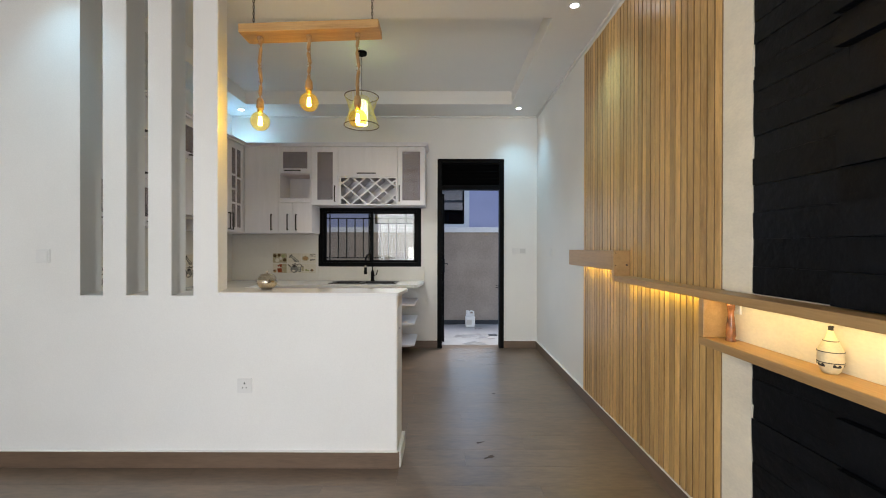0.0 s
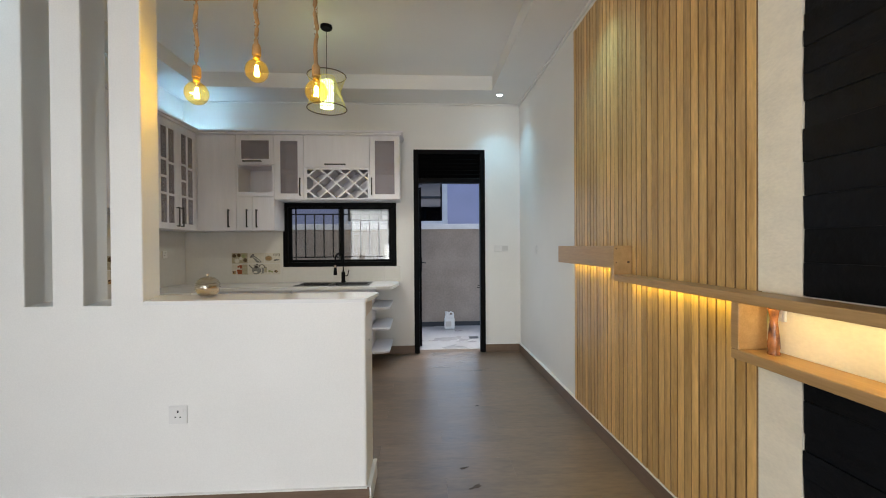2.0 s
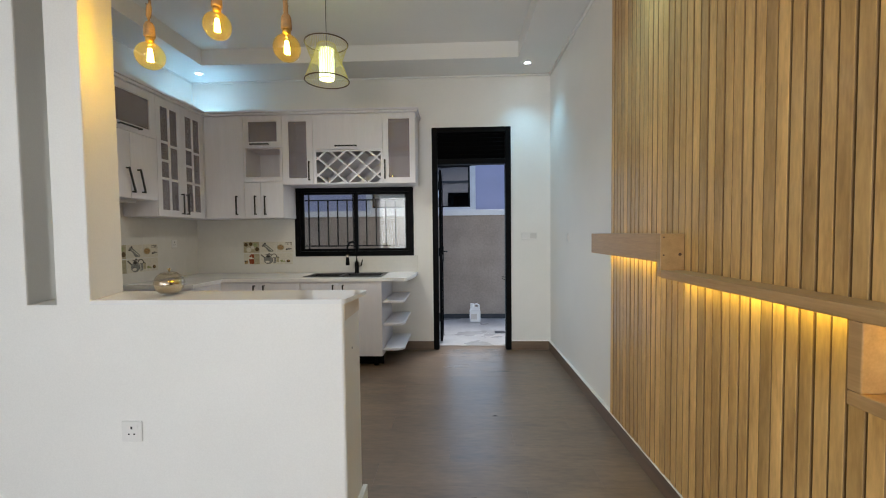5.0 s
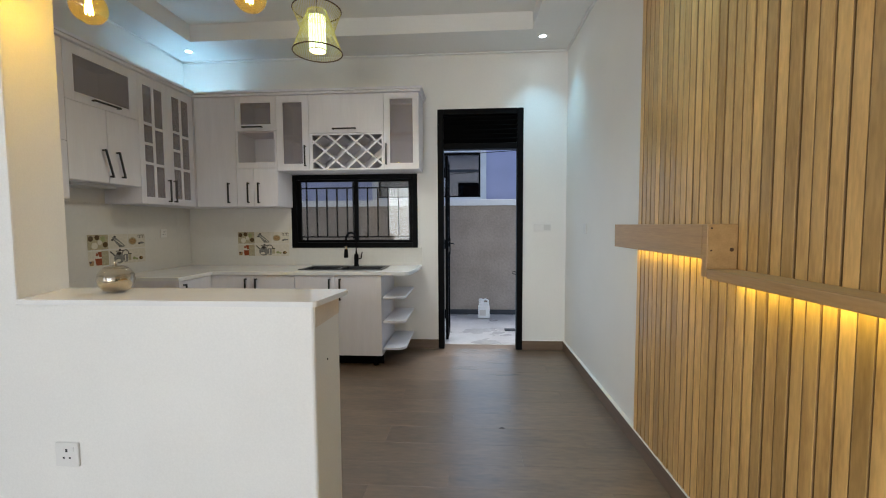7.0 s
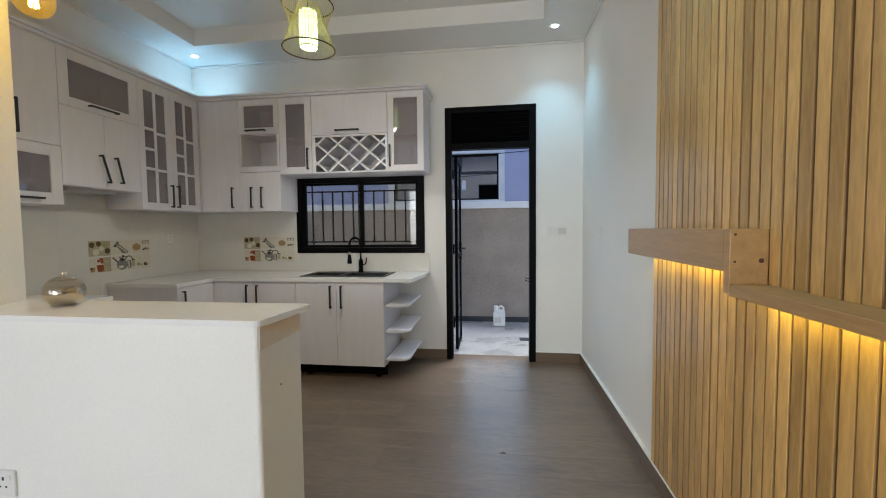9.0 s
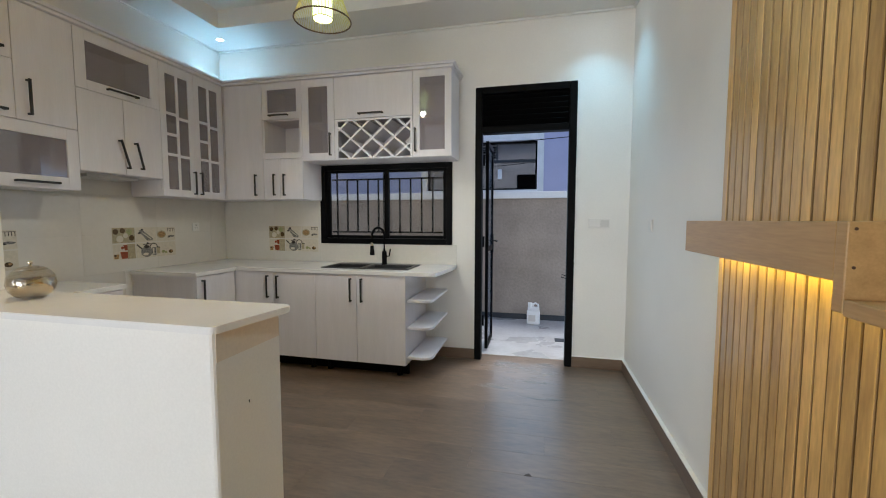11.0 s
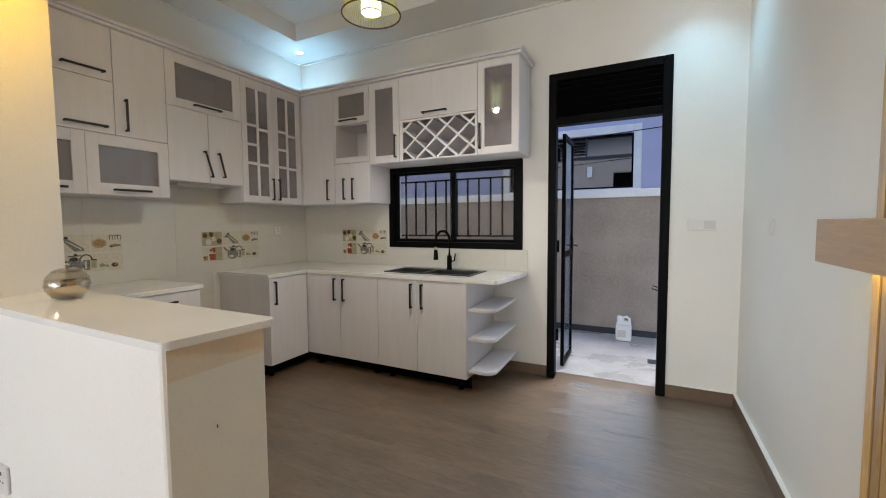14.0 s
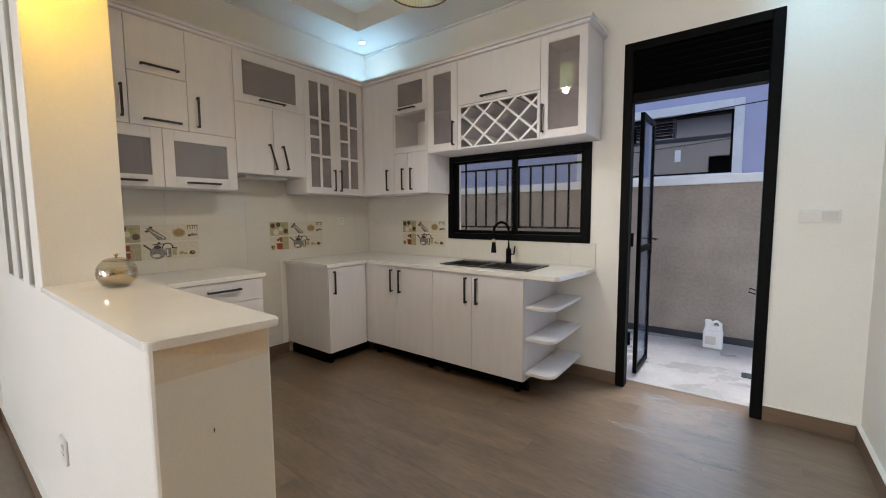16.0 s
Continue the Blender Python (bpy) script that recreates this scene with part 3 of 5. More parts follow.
part("niche_floor", boxes((SX, RIGHT - 0.008, -0.5, 2.016, 0.905, 0.940), bevel=0.003), SHELFWOOD, shelf)
part("niche_end", boxes((SX, SB, -0.5, -0.47, 0.9405, 1.1025), bevel=0.003), SHELFWOOD, shelf)
part("niche_back", boxes((RIGHT - 0.008, RIGHT - 0.001, -0.5, 1.981, 0.905, 1.138)), STRIPM, shelf, "cream painted niche back")
bm = tube([(1.748, 2.8835, 1.208), (1.748, 2.882, 1.208)], 0.007, n=12)
part("knot", bm, KNOT, shelf)
for z in (1.285, 1.205):
    part("nail_head", tube([(1.677, 2.8835, z), (1.677, 2.882, z)], 0.0035, n=8), KNOT, shelf)
for y0, y1, z in ((2.93, 3.74, 1.168), (2.04, 2.87, 1.099)):
    part("light_strip", boxes((1.738, 1.750, y0, y1, z, z + 0.0035)), STRIP, shelf, "warm glowing strip")
    area_lamp("strip_light", (1.735, (y0 + y1) / 2, z - 0.003), (1.758, (y0 + y1) / 2, z - 0.2), 0.012, y1 - y0, 0.37 * (y1 - y0), WARM, 90)
part("light_strip", boxes((1.70, 1.71, -0.4, 1.97, 1.0995, 1.1025)), STRIP, shelf, "warm glowing strip")
area_lamp("strip_light", (1.705, 0.80, 1.097), (1.715, 0.80, 0.85), 0.012, 2.3, 0.62, (1.0, 0.76, 0.22), 90)

# ornaments in the niche
vase = lathe([(0.0, 0.0), (0.0179, 0.0), (0.0186, 0.004), (0.0151, 0.012), (0.0179, 0.022), (0.0175, 0.04), (0.0144, 0.075), (0.0114, 0.105), (0.0114, 0.118), (0.0148, 0.142), (0.0179, 0.150), (0.0158, 0.151), (0.0, 0.14)],
             (1.735, 1.920, 0.940), 28)
solo("vase", vase, TERRA, "slim reddish-brown turned wooden vase on the lit niche", "vase", smooth=True)
pot = thing("basket_pot", (1.738, 1.500, 0.940), "cream woven lidded pot with black zigzag bands", "basket")
profile = [(0.0, 0.0), (0.018, 0.0), (0.024, 0.008), (0.0300, 0.028), (0.0325, 0.048), (0.0312, 0.064), (0.0318, 0.068), (0.0305, 0.073), (0.026, 0.086), (0.020, 0.099), (0.0150, 0.110), (0.0105, 0.124), (0.0068, 0.136), (0.0, 0.1365)]
pot.scale = (1.0, 1.0, 0.95)
part("body", lathe(profile, (1.738, 1.500, 0.940), 32), BASKET, pot, smooth=True)
part("knob", lathe([(0.0, 0.135), (0.0068, 0.135), (0.006, 0.143), (0.0075, 0.149), (0.0, 0.151)], (1.738, 1.500, 0.940), 14), BLACKWEAVE, pot, "black knob", smooth=True)
for zc, r in ((0.036, 0.0312), (0.070, 0.0316), (0.103, 0.0179)):
    part("band", tube(circle(1.738, 1.500, 0.940 + zc, r, 36), 0.0014, 6, closed=True), BLACKWEAVE, pot)
bm = bmesh.new()
for k in range(5):
    a0 = k * 2 * math.pi / 5 + 0.35
    ring = []
    for j in range(9):
        a = a0 + j * 0.085
        ring.append((a, 0.015 + 0.003 * math.sin(j * 1.3)))
    low = [bm.verts.new((1.738 + 0.0307 * math.cos(a), 1.500 + 0.0307 * math.sin(a), 0.940 + 0.026 - 0.003)) for a, h in ring]
    top = [bm.verts.new((1.738 + 0.0320 * math.cos(a), 1.500 + 0.0320 * math.sin(a), 0.940 + 0.016 + h)) for a, h in ring]
    for j in range(8):
        bm.faces.new((low[j], low[j + 1], top[j + 1], top[j]))
part("zigzag", bm, BLACKWEAVE, pot)


# ---- cabinets ----
def fbox(bm, face, u0, u1, d0, d1, z0, z1, bevel=0.0):
    """A box on a cabinet front: u along the front, d out of it."""
    side, at = face
    if side == "B":
        return box(bm, u0, u1, at - d1, at - d0, z0, z1, bevel)
    return box(bm, at + d0, at + d1, u0, u1, z0, z1, bevel)


def fpoint(face, u, d, z):
    return (u, face[1] - d, z) if face[0] == "B" else (face[1] + d, u, z)


def add_handle(face, u, z, parent, length=0.2, turn="V", tilt=0.0):
    """A flat black bar handle on two short posts."""
    du, dz = (math.sin(radians(tilt)), math.cos(radians(tilt))) if turn == "V" else (1.0, 0.0)
    h = length / 2
    bm = bmesh.new()
    for s in (-1, 1):
        uu, zz = u - s * du * (h - 0.008), z + s * dz * (h - 0.008)
        fbox(bm, face, uu - 0.006, uu + 0.006, 0.018, 0.044, zz - 0.006, zz + 0.006, 0.0015)
    bar = bmesh.new()
    if turn == "V":
        box(bar, -0.007, 0.007, -0.005, 0.005, -h, h, 0.002)
    else:
        box(bar, -h, h, -0.005, 0.005, -0.007, 0.007, 0.002)
    if turn == "V" and tilt:
        bmesh.ops.rotate(bar, verts=bar.verts, cent=(0, 0, 0), matrix=Matrix.Rotation(radians(-tilt), 3, "Y"))
    if face[0] == "L":
        bmesh.ops.rotate(bar, verts=bar.verts, cent=(0, 0, 0), matrix=Matrix.Rotation(radians(90), 3, "Z"))
    bmesh.ops.translate(bar, verts=bar.verts, vec=fpoint(face, u, 0.046, z))
    me = bpy.data.meshes.new("tmp")
    bar.to_mesh(me)
    bm.from_mesh(me)
    bpy.data.meshes.remove(me)
    bar.free()
    return part("handle", bm, HANDLE, parent, "black bar handle")


G = 0.0016


def slab_door(face, u0, u1, z0, z1, parent, name="door"):
    return part(name, fbox(bmesh.new(), face, u0 + G, u1 - G, 0.001, 0.019, z0 + G, z1 - G, 0.002), LAMINATE, parent)


def frame_door(face, u0, u1, z0, z1, parent, w=0.062, top=None, low=None, glass=GREYGLASS):
    """A framed glass door or flap."""
    top, low = top or w, low or w
    bm = bmesh.new()
    fbox(bm, face, u0 + G, u0 + w, 0.001, 0.019, z0 + G, z1 - G, 0.0015)
    fbox(bm, face, u1 - w, u1 - G, 0.001, 0.019, z0 + G, z1 - G, 0.0015)
    fbox(bm, face, u0 + w, u1 - w, 0.001, 0.019, z1 - top, z1 - G, 0.0015)
    fbox(bm, face, u0 + w, u1 - w, 0.001, 0.019, z0 + G, z0 + low, 0.0015)
    d = part("door", bm, LAMINATE, parent, "white framed glass door")
    part("pane", fbox(bmesh.new(), face, u0 + w, u1 - w, 0.006, 0.010, z0 + low, z1 - top), glass, d, "smoky glass pane")
    return d


def lattice_door(face, u0, u1, z0, z1, parent):
    """A door with two columns of staggered panes."""
    bm = bmesh.new()
    w, top, low = 0.055, 0.075, 0.06
    a, b, c, e = u0 + w, u1 - w, z0 + low, z1 - top
    fbox(bm, face, u0 + G, a, 0.001, 0.019, z0 + G, z1 - G, 0.0015)
    fbox(bm, face, b, u1 - G, 0.001, 0.019, z0 + G, z1 - G, 0.0015)
    fbox(bm, face, a, b, 0.001, 0.019, e, z1 - G, 0.0015)
    fbox(bm, face, a, b, 0.001, 0.019, z0 + G, c, 0.0015)
    m, t, H = (a + b) / 2, 0.011, e - c
    fbox(bm, face, m - t, m + t, 0.002, 0.018, c, e, 0.0015)
    panes = []
    for lo, hi, cuts in ((a, m - t, (0.34, 0.52, 0.695)), (m + t, b, (0.365, 0.70))):
        zs = [e] + [e - H * f for f in cuts] + [c]
        for f in cuts:
            fbox(bm, face, lo, hi, 0.002, 0.018, e - H * f - t, e - H * f + t, 0.0015)
        for i in range(len(zs) - 1):
            panes.append((lo, hi, zs[i + 1] + (t if i < len(zs) - 2 else 0), zs[i] - (t if i else 0)))
    d = part("door", bm, LAMINATE, parent, "white door with a staggered glazing lattice")
    for lo, hi, p, q in panes:
        part("pane", fbox(bmesh.new(), face, lo, hi, 0.007, 0.010, p, q), GREYGLASS, d)
    return d


def carcass(name, face, u0, u1, z0, z1, deep, label, shelves=(), toe=False, category="cabinet", cuts=()):
    """A cabinet box open to the front, on an Empty."""
    at = fpoint(face, (u0 + u1) / 2, -deep, z0)
    ob = thing(name, at, label, category)
    bm = bmesh.new()
    g, t = 0.0008, 0.017
    fbox(bm, face, u0 + g, u0 + t, -deep + 0.002, 0, z0, z1)
    fbox(bm, face, u1 - t, u1 - g, -deep + 0.002, 0, z0, z1)
    fbox(bm, face, u0 + t, u1 - t, -deep + 0.002, 0, z0, z0 + t)
    fbox(bm, face, u0 + t, u1 - t, -deep + 0.002, 0, z1 - t, z1)
    fbox(bm, face, u0 + t, u1 - t, -deep + 0.002, -deep + 0.012, z0 + t, z1 - t)
    part("body", bm, LAMINATE, ob)
    for z in shelves:
        part("shelf", fbox(bmesh.new(), face, u0 + t, u1 - t, -deep + 0.012, -0.02, z - 0.008, z + 0.008), CARCASS, ob)
    for u in cuts:
        part("divider", fbox(bmesh.new(), face, u - 0.008, u + 0.008, -deep + 0.012, -0.003, z0 + t, z1 - t), CARCASS, ob)
    return ob


UB, UL = ("B", 5.235), ("L", -1.905)         # fronts of the wall cabinets
DB, DL = BACK - 5.235 - 0.004, -1.905 - LEFT - 0.004
ZT, ZL, ZM = 2.555, 1.494, 1.838

# back wall cabinets
c = carcass("wall_cabinet", UB, -1.905, -1.47, ZL, ZT, DB, "white corner wall cabinet with one plain tall door")
part("corner_filler", boxes((LEFT + 0.004, -1.9065, 5.2165, BACK - 0.003, ZL, ZT), (-1.9055, -1.8865, 5.2135, 5.2335, ZL + 0.001, ZT)), LAMINATE, c)
d = slab_door(UB, -1.885, -1.47, ZL, ZT, c)
add_handle(UB, -1.549, 1.627, d)
c = carcass("wall_cabinet", UB, -1.47, -1.058, ZL, ZT, DB, "white wall cabinet with an open niche and small glass flap", shelves=(1.905, 2.225))
d = frame_door(UB, -1.47, -1.058, 2.225, ZT, c, 0.055, 0.062, 0.062)
add_handle(UB, -1.290, 2.258, d, 0.2, "H")
bm = bmesh.new()
fbox(bm, UB, -1.468, -1.447, 0.001, 0.019, 1.868, 2.222, 0.0015)
fbox(bm, UB, -1.085, -1.060, 0.001, 0.019, 1.868, 2.222, 0.0015)
fbox(bm, UB, -1.447, -1.085, 0.001, 0.019, 1.868, 1.922, 0.0015)
part("niche_frame", bm, LAMINATE, c)
d = slab_door(UB, -1.47, -1.298, ZL, 1.866, c)
add_handle(UB, -1.351, 1.627, d)
d = slab_door(UB, -1.298, -1.058, ZL, 1.866, c)
add_handle(UB, -1.246, 1.625, d)

c = carcass("wall_cabinet", UB, -1.058, -0.735, ZM, ZT, DB, "white glass-fronted wall cabinet above the window", shelves=(2.18,))
d = frame_door(UB, -1.058, -0.735, ZM, ZT, c, 0.066)
add_handle(UB, -0.772, 1.975, d)
c = carcass("wall_cabinet", UB, -0.735, -0.005, ZM, ZT, DB, "white wall cabinet with lift flap over a diamond wine rack", shelves=(2.19,))
d = slab_door(UB, -0.735, -0.005, 2.19, ZT, c, "flap")
add_handle(UB, -0.385, 2.225, d, 0.23, "H")
bm = bmesh.new()
ra, rb, rc, re = -0.700, -0.028, 1.852, 2.170
fbox(bm, UB, -0.733, ra, 0.001, 0.019, ZM + G, 2.188, 0.0015)
fbox(bm, UB, rb, -0.007, 0.001, 0.019, ZM + G, 2.188, 0.0015)
fbox(bm, UB, ra, rb, 0.001, 0.019, ZM + G, rc, 0.0015)
fbox(bm, UB, ra, rb, 0.001, 0.019, re, 2.188, 0.0015)
rack = part("rack_frame", bm, LAMINATE, c)
pw, ph = 0.203, 0.175
cu, cz = ra + 0.2215, re - 0.064
for sgn in (1, -1):
    for k in range(-6, 8):
        pts = [(cu + k * pw + sgn * (z - cz) / ph * pw, z) for z in (rc, re)]
        (u0, z0), (u1, z1) = pts
        t0, t1 = 0.0, 1.0
        for lim, low in ((ra, True), (rb, False)):
            tt = (lim - u0) / (u1 - u0)
            inside0 = u0 >= lim if low else u0 <= lim
            inside1 = u1 >= lim if low else u1 <= lim
            if not inside0 and not inside1:
                t0, t1 = 1.0, 0.0
            elif not inside0:
                t0 = max(t0, tt)
            elif not inside1:
                t1 = min(t1, tt)
        if t1 - t0 < 0.05:
            continue
        p0 = Vector((u0 + (u1 - u0) * t0, z0 + (z1 - z0) * t0))
        p1 = Vector((u0 + (u1 - u0) * t1, z0 + (z1 - z0) * t1))
        L = (p1 - p0).length
        ang = math.atan2(p1.y - p0.y, p1.x - p0.x)
        bm = bmesh.new()
        off = 0.0006 if sgn > 0 else 0.0
        box(bm, -L / 2, L / 2, 0.002 - off, 0.24, -0.0085, 0.0085)
        bmesh.ops.rotate(bm, verts=bm.verts, cent=(0, 0, 0), matrix=Matrix.Rotation(-ang, 3, "Y"))
        bmesh.ops.translate(bm, verts=bm.verts, vec=((p0.x + p1.x) / 2, UB[1] - 0.017, (p0.y + p1.y) / 2))
        part("lattice_bar", bm, LAMINATE, rack)
c = carcass("wall_cabinet", UB, -0.005, 0.330, ZM, ZT, DB, "white glass-fronted end wall cabinet beside the door", shelves=(2.18,))
d = frame_door(UB, -0.005, 0.330, ZM, ZT, c, 0.058)
add_handle(UB, 0.018, 1.98, d)
solo("cornice_strip", boxes((-1.905 - 0.01, 0.352, 5.235 - 0.045, BACK - 0.001, ZT + 0.001, ZT + 0.022), (-1.905 - 0.01, 0.366, 5.235 - 0.058, BACK - 0.001, ZT + 0.023, ZT + 0.046), bevel=0.005), LAMINATE,
     "white crown moulding on the wall cabinets", "moulding")

# left wall cabinets
c = carcass("wall_cabinet", UL, 4.543, 5.215, ZL, ZT, DL, "white wall cabinet with paired lattice glass doors", shelves=(1.84, 2.19))
d = lattice_door(UL, 4.543, 4.870, ZL, ZT, c)
add_handle(UL, 4.841, 1.620, d)
d = lattice_door(UL, 4.870, 5.196, ZL, ZT, c)
add_handle(UL, 4.910, 1.620, d)
c = carcass("wall_cabinet", UL, 3.942, 4.543, 1.628, ZT, DL, "white wall cabinet over the cooker gap", shelves=(2.165,))
d = frame_door(UL, 3.942, 4.543, 2.165, ZT, c, 0.072, 0.070, 0.066)
add_handle(UL, 4.246, 2.205, d, 0.22, "H")
d = slab_door(UL, 3.942, 4.248, 1.628, 2.165, c)
add_handle(UL, 4.232, 1.772, d, 0.21, tilt=16)
d = slab_door(UL, 4.248, 4.543, 1.628, 2.165, c)
add_handle(UL, 4.342, 1.774, d, 0.20, tilt=13)
c = carcass("wall_cabinet", UL, 3.623, 3.942, 1.882, ZT, DL, "white tall-door wall cabinet")
d = slab_door(UL, 3.623, 3.942, 1.882, ZT, c)
add_handle(UL, 3.684, 2.020, d, 0.21)
c = carcass("wall_cabinet", UL, 3.285, 3.623, 1.882, ZT, DL, "white wall cabinet with two stacked lift flaps", shelves=(2.216,))
d = slab_door(UL, 3.285, 3.623, 2.216, ZT, c, "flap")
add_handle(UL, 3.466, 2.266, d, 0.22, "H")
d = slab_door(UL, 3.285, 3.623, 1.882, 2.216, c, "flap")
add_handle(UL, 3.466, 1.924, d, 0.22, "H")
c = carcass("wall_cabinet", UL, 2.97, 3.285, 1.882, ZT, DL, "white single-door wall cabinet next to the fins")
d = slab_door(UL, 2.97, 3.285, 1.882, ZT, c)
add_handle(UL, 3.246, 2.018, d, 0.2)
for a, b, u in ((3.458, 3.942, 3.700), (2.97, 3.458, 3.245)):
    c = carcass("wall_cabinet", UL, a, b, ZL, 1.881, DL, "low white wall cabinet with a glass lift flap")
    d = frame_door(UL, a, b, ZL, 1.881, c, 0.068, 0.072, 0.076)
    add_handle(UL, u, 1.530, d, 0.22, "H")
solo("cornice_strip", boxes((LEFT + 0.001, -1.905 + 0.045, 2.96, 5.176, ZT + 0.001, ZT + 0.022), (LEFT + 0.001, -1.905 + 0.058, 2.96, 5.176, ZT + 0.023, ZT + 0.046), bevel=0.005), LAMINATE,
     "white crown moulding on the wall cabinets", "moulding")
solo("hood_plate", boxes((LEFT + 0.010, -2.0, 4.06, 4.43, 1.603, 1.627), bevel=0.004), PLASTICGREY, "pale slim cooker hood under the wall cabinet", "cooker hood")

# base cabinets
BB, BL = ("B", 4.960), ("L", -1.595)
ZC0, ZC1 = 0.110, 0.852
for u0, u1, h0, h1 in ((-1.595, -0.795, -1.251, -1.153), (-0.795, 0.012, -0.464, -0.366)):
    c = carcass("base_cabinet", BB, u0, u1, ZC0, ZC1, BACK - 4.960 - 0.004, "white double-door base cabinet under the counter")
    m = (h0 + h1) / 2
    d = slab_door(BB, u0, m, ZC0, ZC1, c)
    add_handle(BB, h0, 0.722, d)
    d = slab_door(BB, m, u1, ZC0, ZC1, c)
    add_handle(BB, h1, 0.722, d)
    for u in (u0 + 0.08, u1 - 0.08):
        part("leg", lathe([(0.0, 0.0), (0.024, 0.0), (0.024, 0.012), (0.015, 0.02), (0.015, 0.09), (0.02, 0.1095), (0, 0.1095)], (u, 5.03, 0), 12), BLACK, c)
part("toe_board", boxes((u0 - 0.82, u1 - 0.01, 5.06, 5.075, 0, 0.108)), BLACK, c, "dark recessed plinth")
c = carcass("base_cabinet", BL, 4.510, 4.940, ZC0, ZC1, -1.595 - LEFT - 0.004, "white single-door corner base cabinet")
d = slab_door(BL, 4.510, 4.922, ZC0, ZC1, c)
add_handle(BL, 4.562, 0.722, d)
part("toe_board", boxes((-1.71, -1.695, 4.545, 5.05, 0, 0.108), (LEFT + 0.02, -1.71, 4.545, 4.56, 0, 0.108)), BLACK, c, "dark recessed plinth")
part("leg", lathe([(0.0, 0.0), (0.024, 0.0), (0.024, 0.012), (0.015, 0.02), (0.015, 0.09), (0.02, 0.1095), (0, 0.1095)], (-1.66, 4.575, 0), 12), BLACK, c)
c = carcass("base_cabinet", BL, 2.96, 3.935, ZC0, ZC1, -1.595 - LEFT - 0.004, "white drawer base cabinet behind the half wall")
for z0, z1 in ((0.70, ZC1), (0.42, 0.70), (ZC0, 0.42)):
    d = slab_door(BL, 3.30, 3.935, z0, z1, c, "drawer")
    add_handle(BL, 3.66, z1 - 0.06, d, 0.22, "H")
slab_door(BL, 2.96, 3.30, ZC0, ZC1, c)
part("toe_board", boxes((-1.71, -1.695, 2.96, 3.92, 0, 0.108)), BLACK, c, "dark recessed plinth")

# rounded end shelves
ends = thing("end_shelf_unit", (0.15, 5.3, 0.16), "three white rounded open shelves at the counter's end", "shelf unit")
def end_outline(x1, y0):
    pts = [(0.0215, BACK - 0.0005), (0.0215, y0)]
    for k in range(9):
        a = -math.pi / 2 + k * math.pi / 2 / 8
        pts.append((x1 - 0.075 + 0.075 * math.cos(a), y0 + 0.075 + 0.075 * math.sin(a)))
    pts.append((x1, BACK - 0.0005))
    return pts
for z in (0.655, 0.432, 0.185):
    part("shelf", prism(end_outline(0.222, 4.960), z - 0.022, z, 0.003), LAMINATE, ends)

# worktop with the sink's opening
ZK0, ZK1 = 0.8535, 0.884
QX0, QX1, QY0, QY1 = -0.80, -0.02, 5.075, 5.425
FY, FX1 = 4.930, -1.566
bm = boxes((LEFT + 0.001, QX0, FY, BACK - 0.001, ZK0, ZK1), (QX0, QX1, FY, QY0, ZK0, ZK1), (QX0, QX1, QY1, BACK - 0.001, ZK0, ZK1),
           (LEFT + 0.001, FX1, 4.495, FY, ZK0, ZK1))
end = prism([(QX1, FY), (0.235, FY), (0.262, FY + 0.02), (0.31, 5.36), (0.31, BACK - 0.001), (QX1, BACK - 0.001)], ZK0, ZK1)
me = bpy.data.meshes.new("tmp")
end.to_mesh(me)
bm.from_mesh(me)
bpy.data.meshes.remove(me)
end.free()
solo("worktop", bm, QUARTZ, "polished white quartz L-shaped worktop with a black sink", "countertop")
solo("worktop", boxes((LEFT + 0.001, FX1, 2.96, 3.955, ZK0, ZK1), bevel=0.003), QUARTZ, "polished white quartz worktop over the drawers", "countertop")

sink = thing("sink", (-0.41, 5.25, ZK1), "black composite double-bowl inset sink", "sink")
mx = -0.44
bm = boxes((QX0 - 0.012, QX1 + 0.012, QY0 - 0.012, QY0 + 0.02, ZK1 + 0.0005, ZK1 + 0.007), (QX0 - 0.012, QX1 + 0.012, QY1 - 0.075, QY1 + 0.012, ZK1 + 0.0005, ZK1 + 0.007),
           (QX0 - 0.012, QX0 + 0.02, QY0 + 0.02, QY1 - 0.075, ZK1 + 0.0005, ZK1 + 0.007), (QX1 - 0.02, QX1 + 0.012, QY0 + 0.02, QY1 - 0.075, ZK1 + 0.0005, ZK1 + 0.007),
           (mx - 0.02, mx + 0.02, QY0 + 0.02, QY1 - 0.075, ZK1 + 0.0005, ZK1 + 0.007), bevel=0.002)
part("rim", bm, SINKM, sink)
for a, b in ((QX0 + 0.02, mx - 0.02), (mx + 0.02, QX1 - 0.02)):
    y0, y1, z0 = QY0 + 0.02, QY1 - 0.075, ZK1 - 0.16
    part("bowl", boxes((a - 0.01, a, y0, y1, z0, ZK1), (b, b + 0.01, y0, y1, z0, ZK1), (a, b, y0 - 0.01, y0, z0, ZK1), (a, b, y1, y1 + 0.01, z0, ZK1), (a, b, y0, y1, z0 - 0.01, z0)), SINKM, sink)
tap = thing("faucet", (-0.34, 5.385, ZK1), "matt black pull-down kitchen tap behind the sink", "faucet")
tzz = ZK1 + 0.007
part("base", lathe([(0.0, 0.0), (0.026, 0.0), (0.026, 0.012), (0.022, 0.02), (0.022, 0.11), (0.018, 0.125), (0, 0.125)], (-0.34, 5.385, tzz), 20), BLACK, tap, smooth=False)
arc = [(-0.34, 5.385, tzz + 0.12), (-0.34, 5.385, tzz + 0.265)]
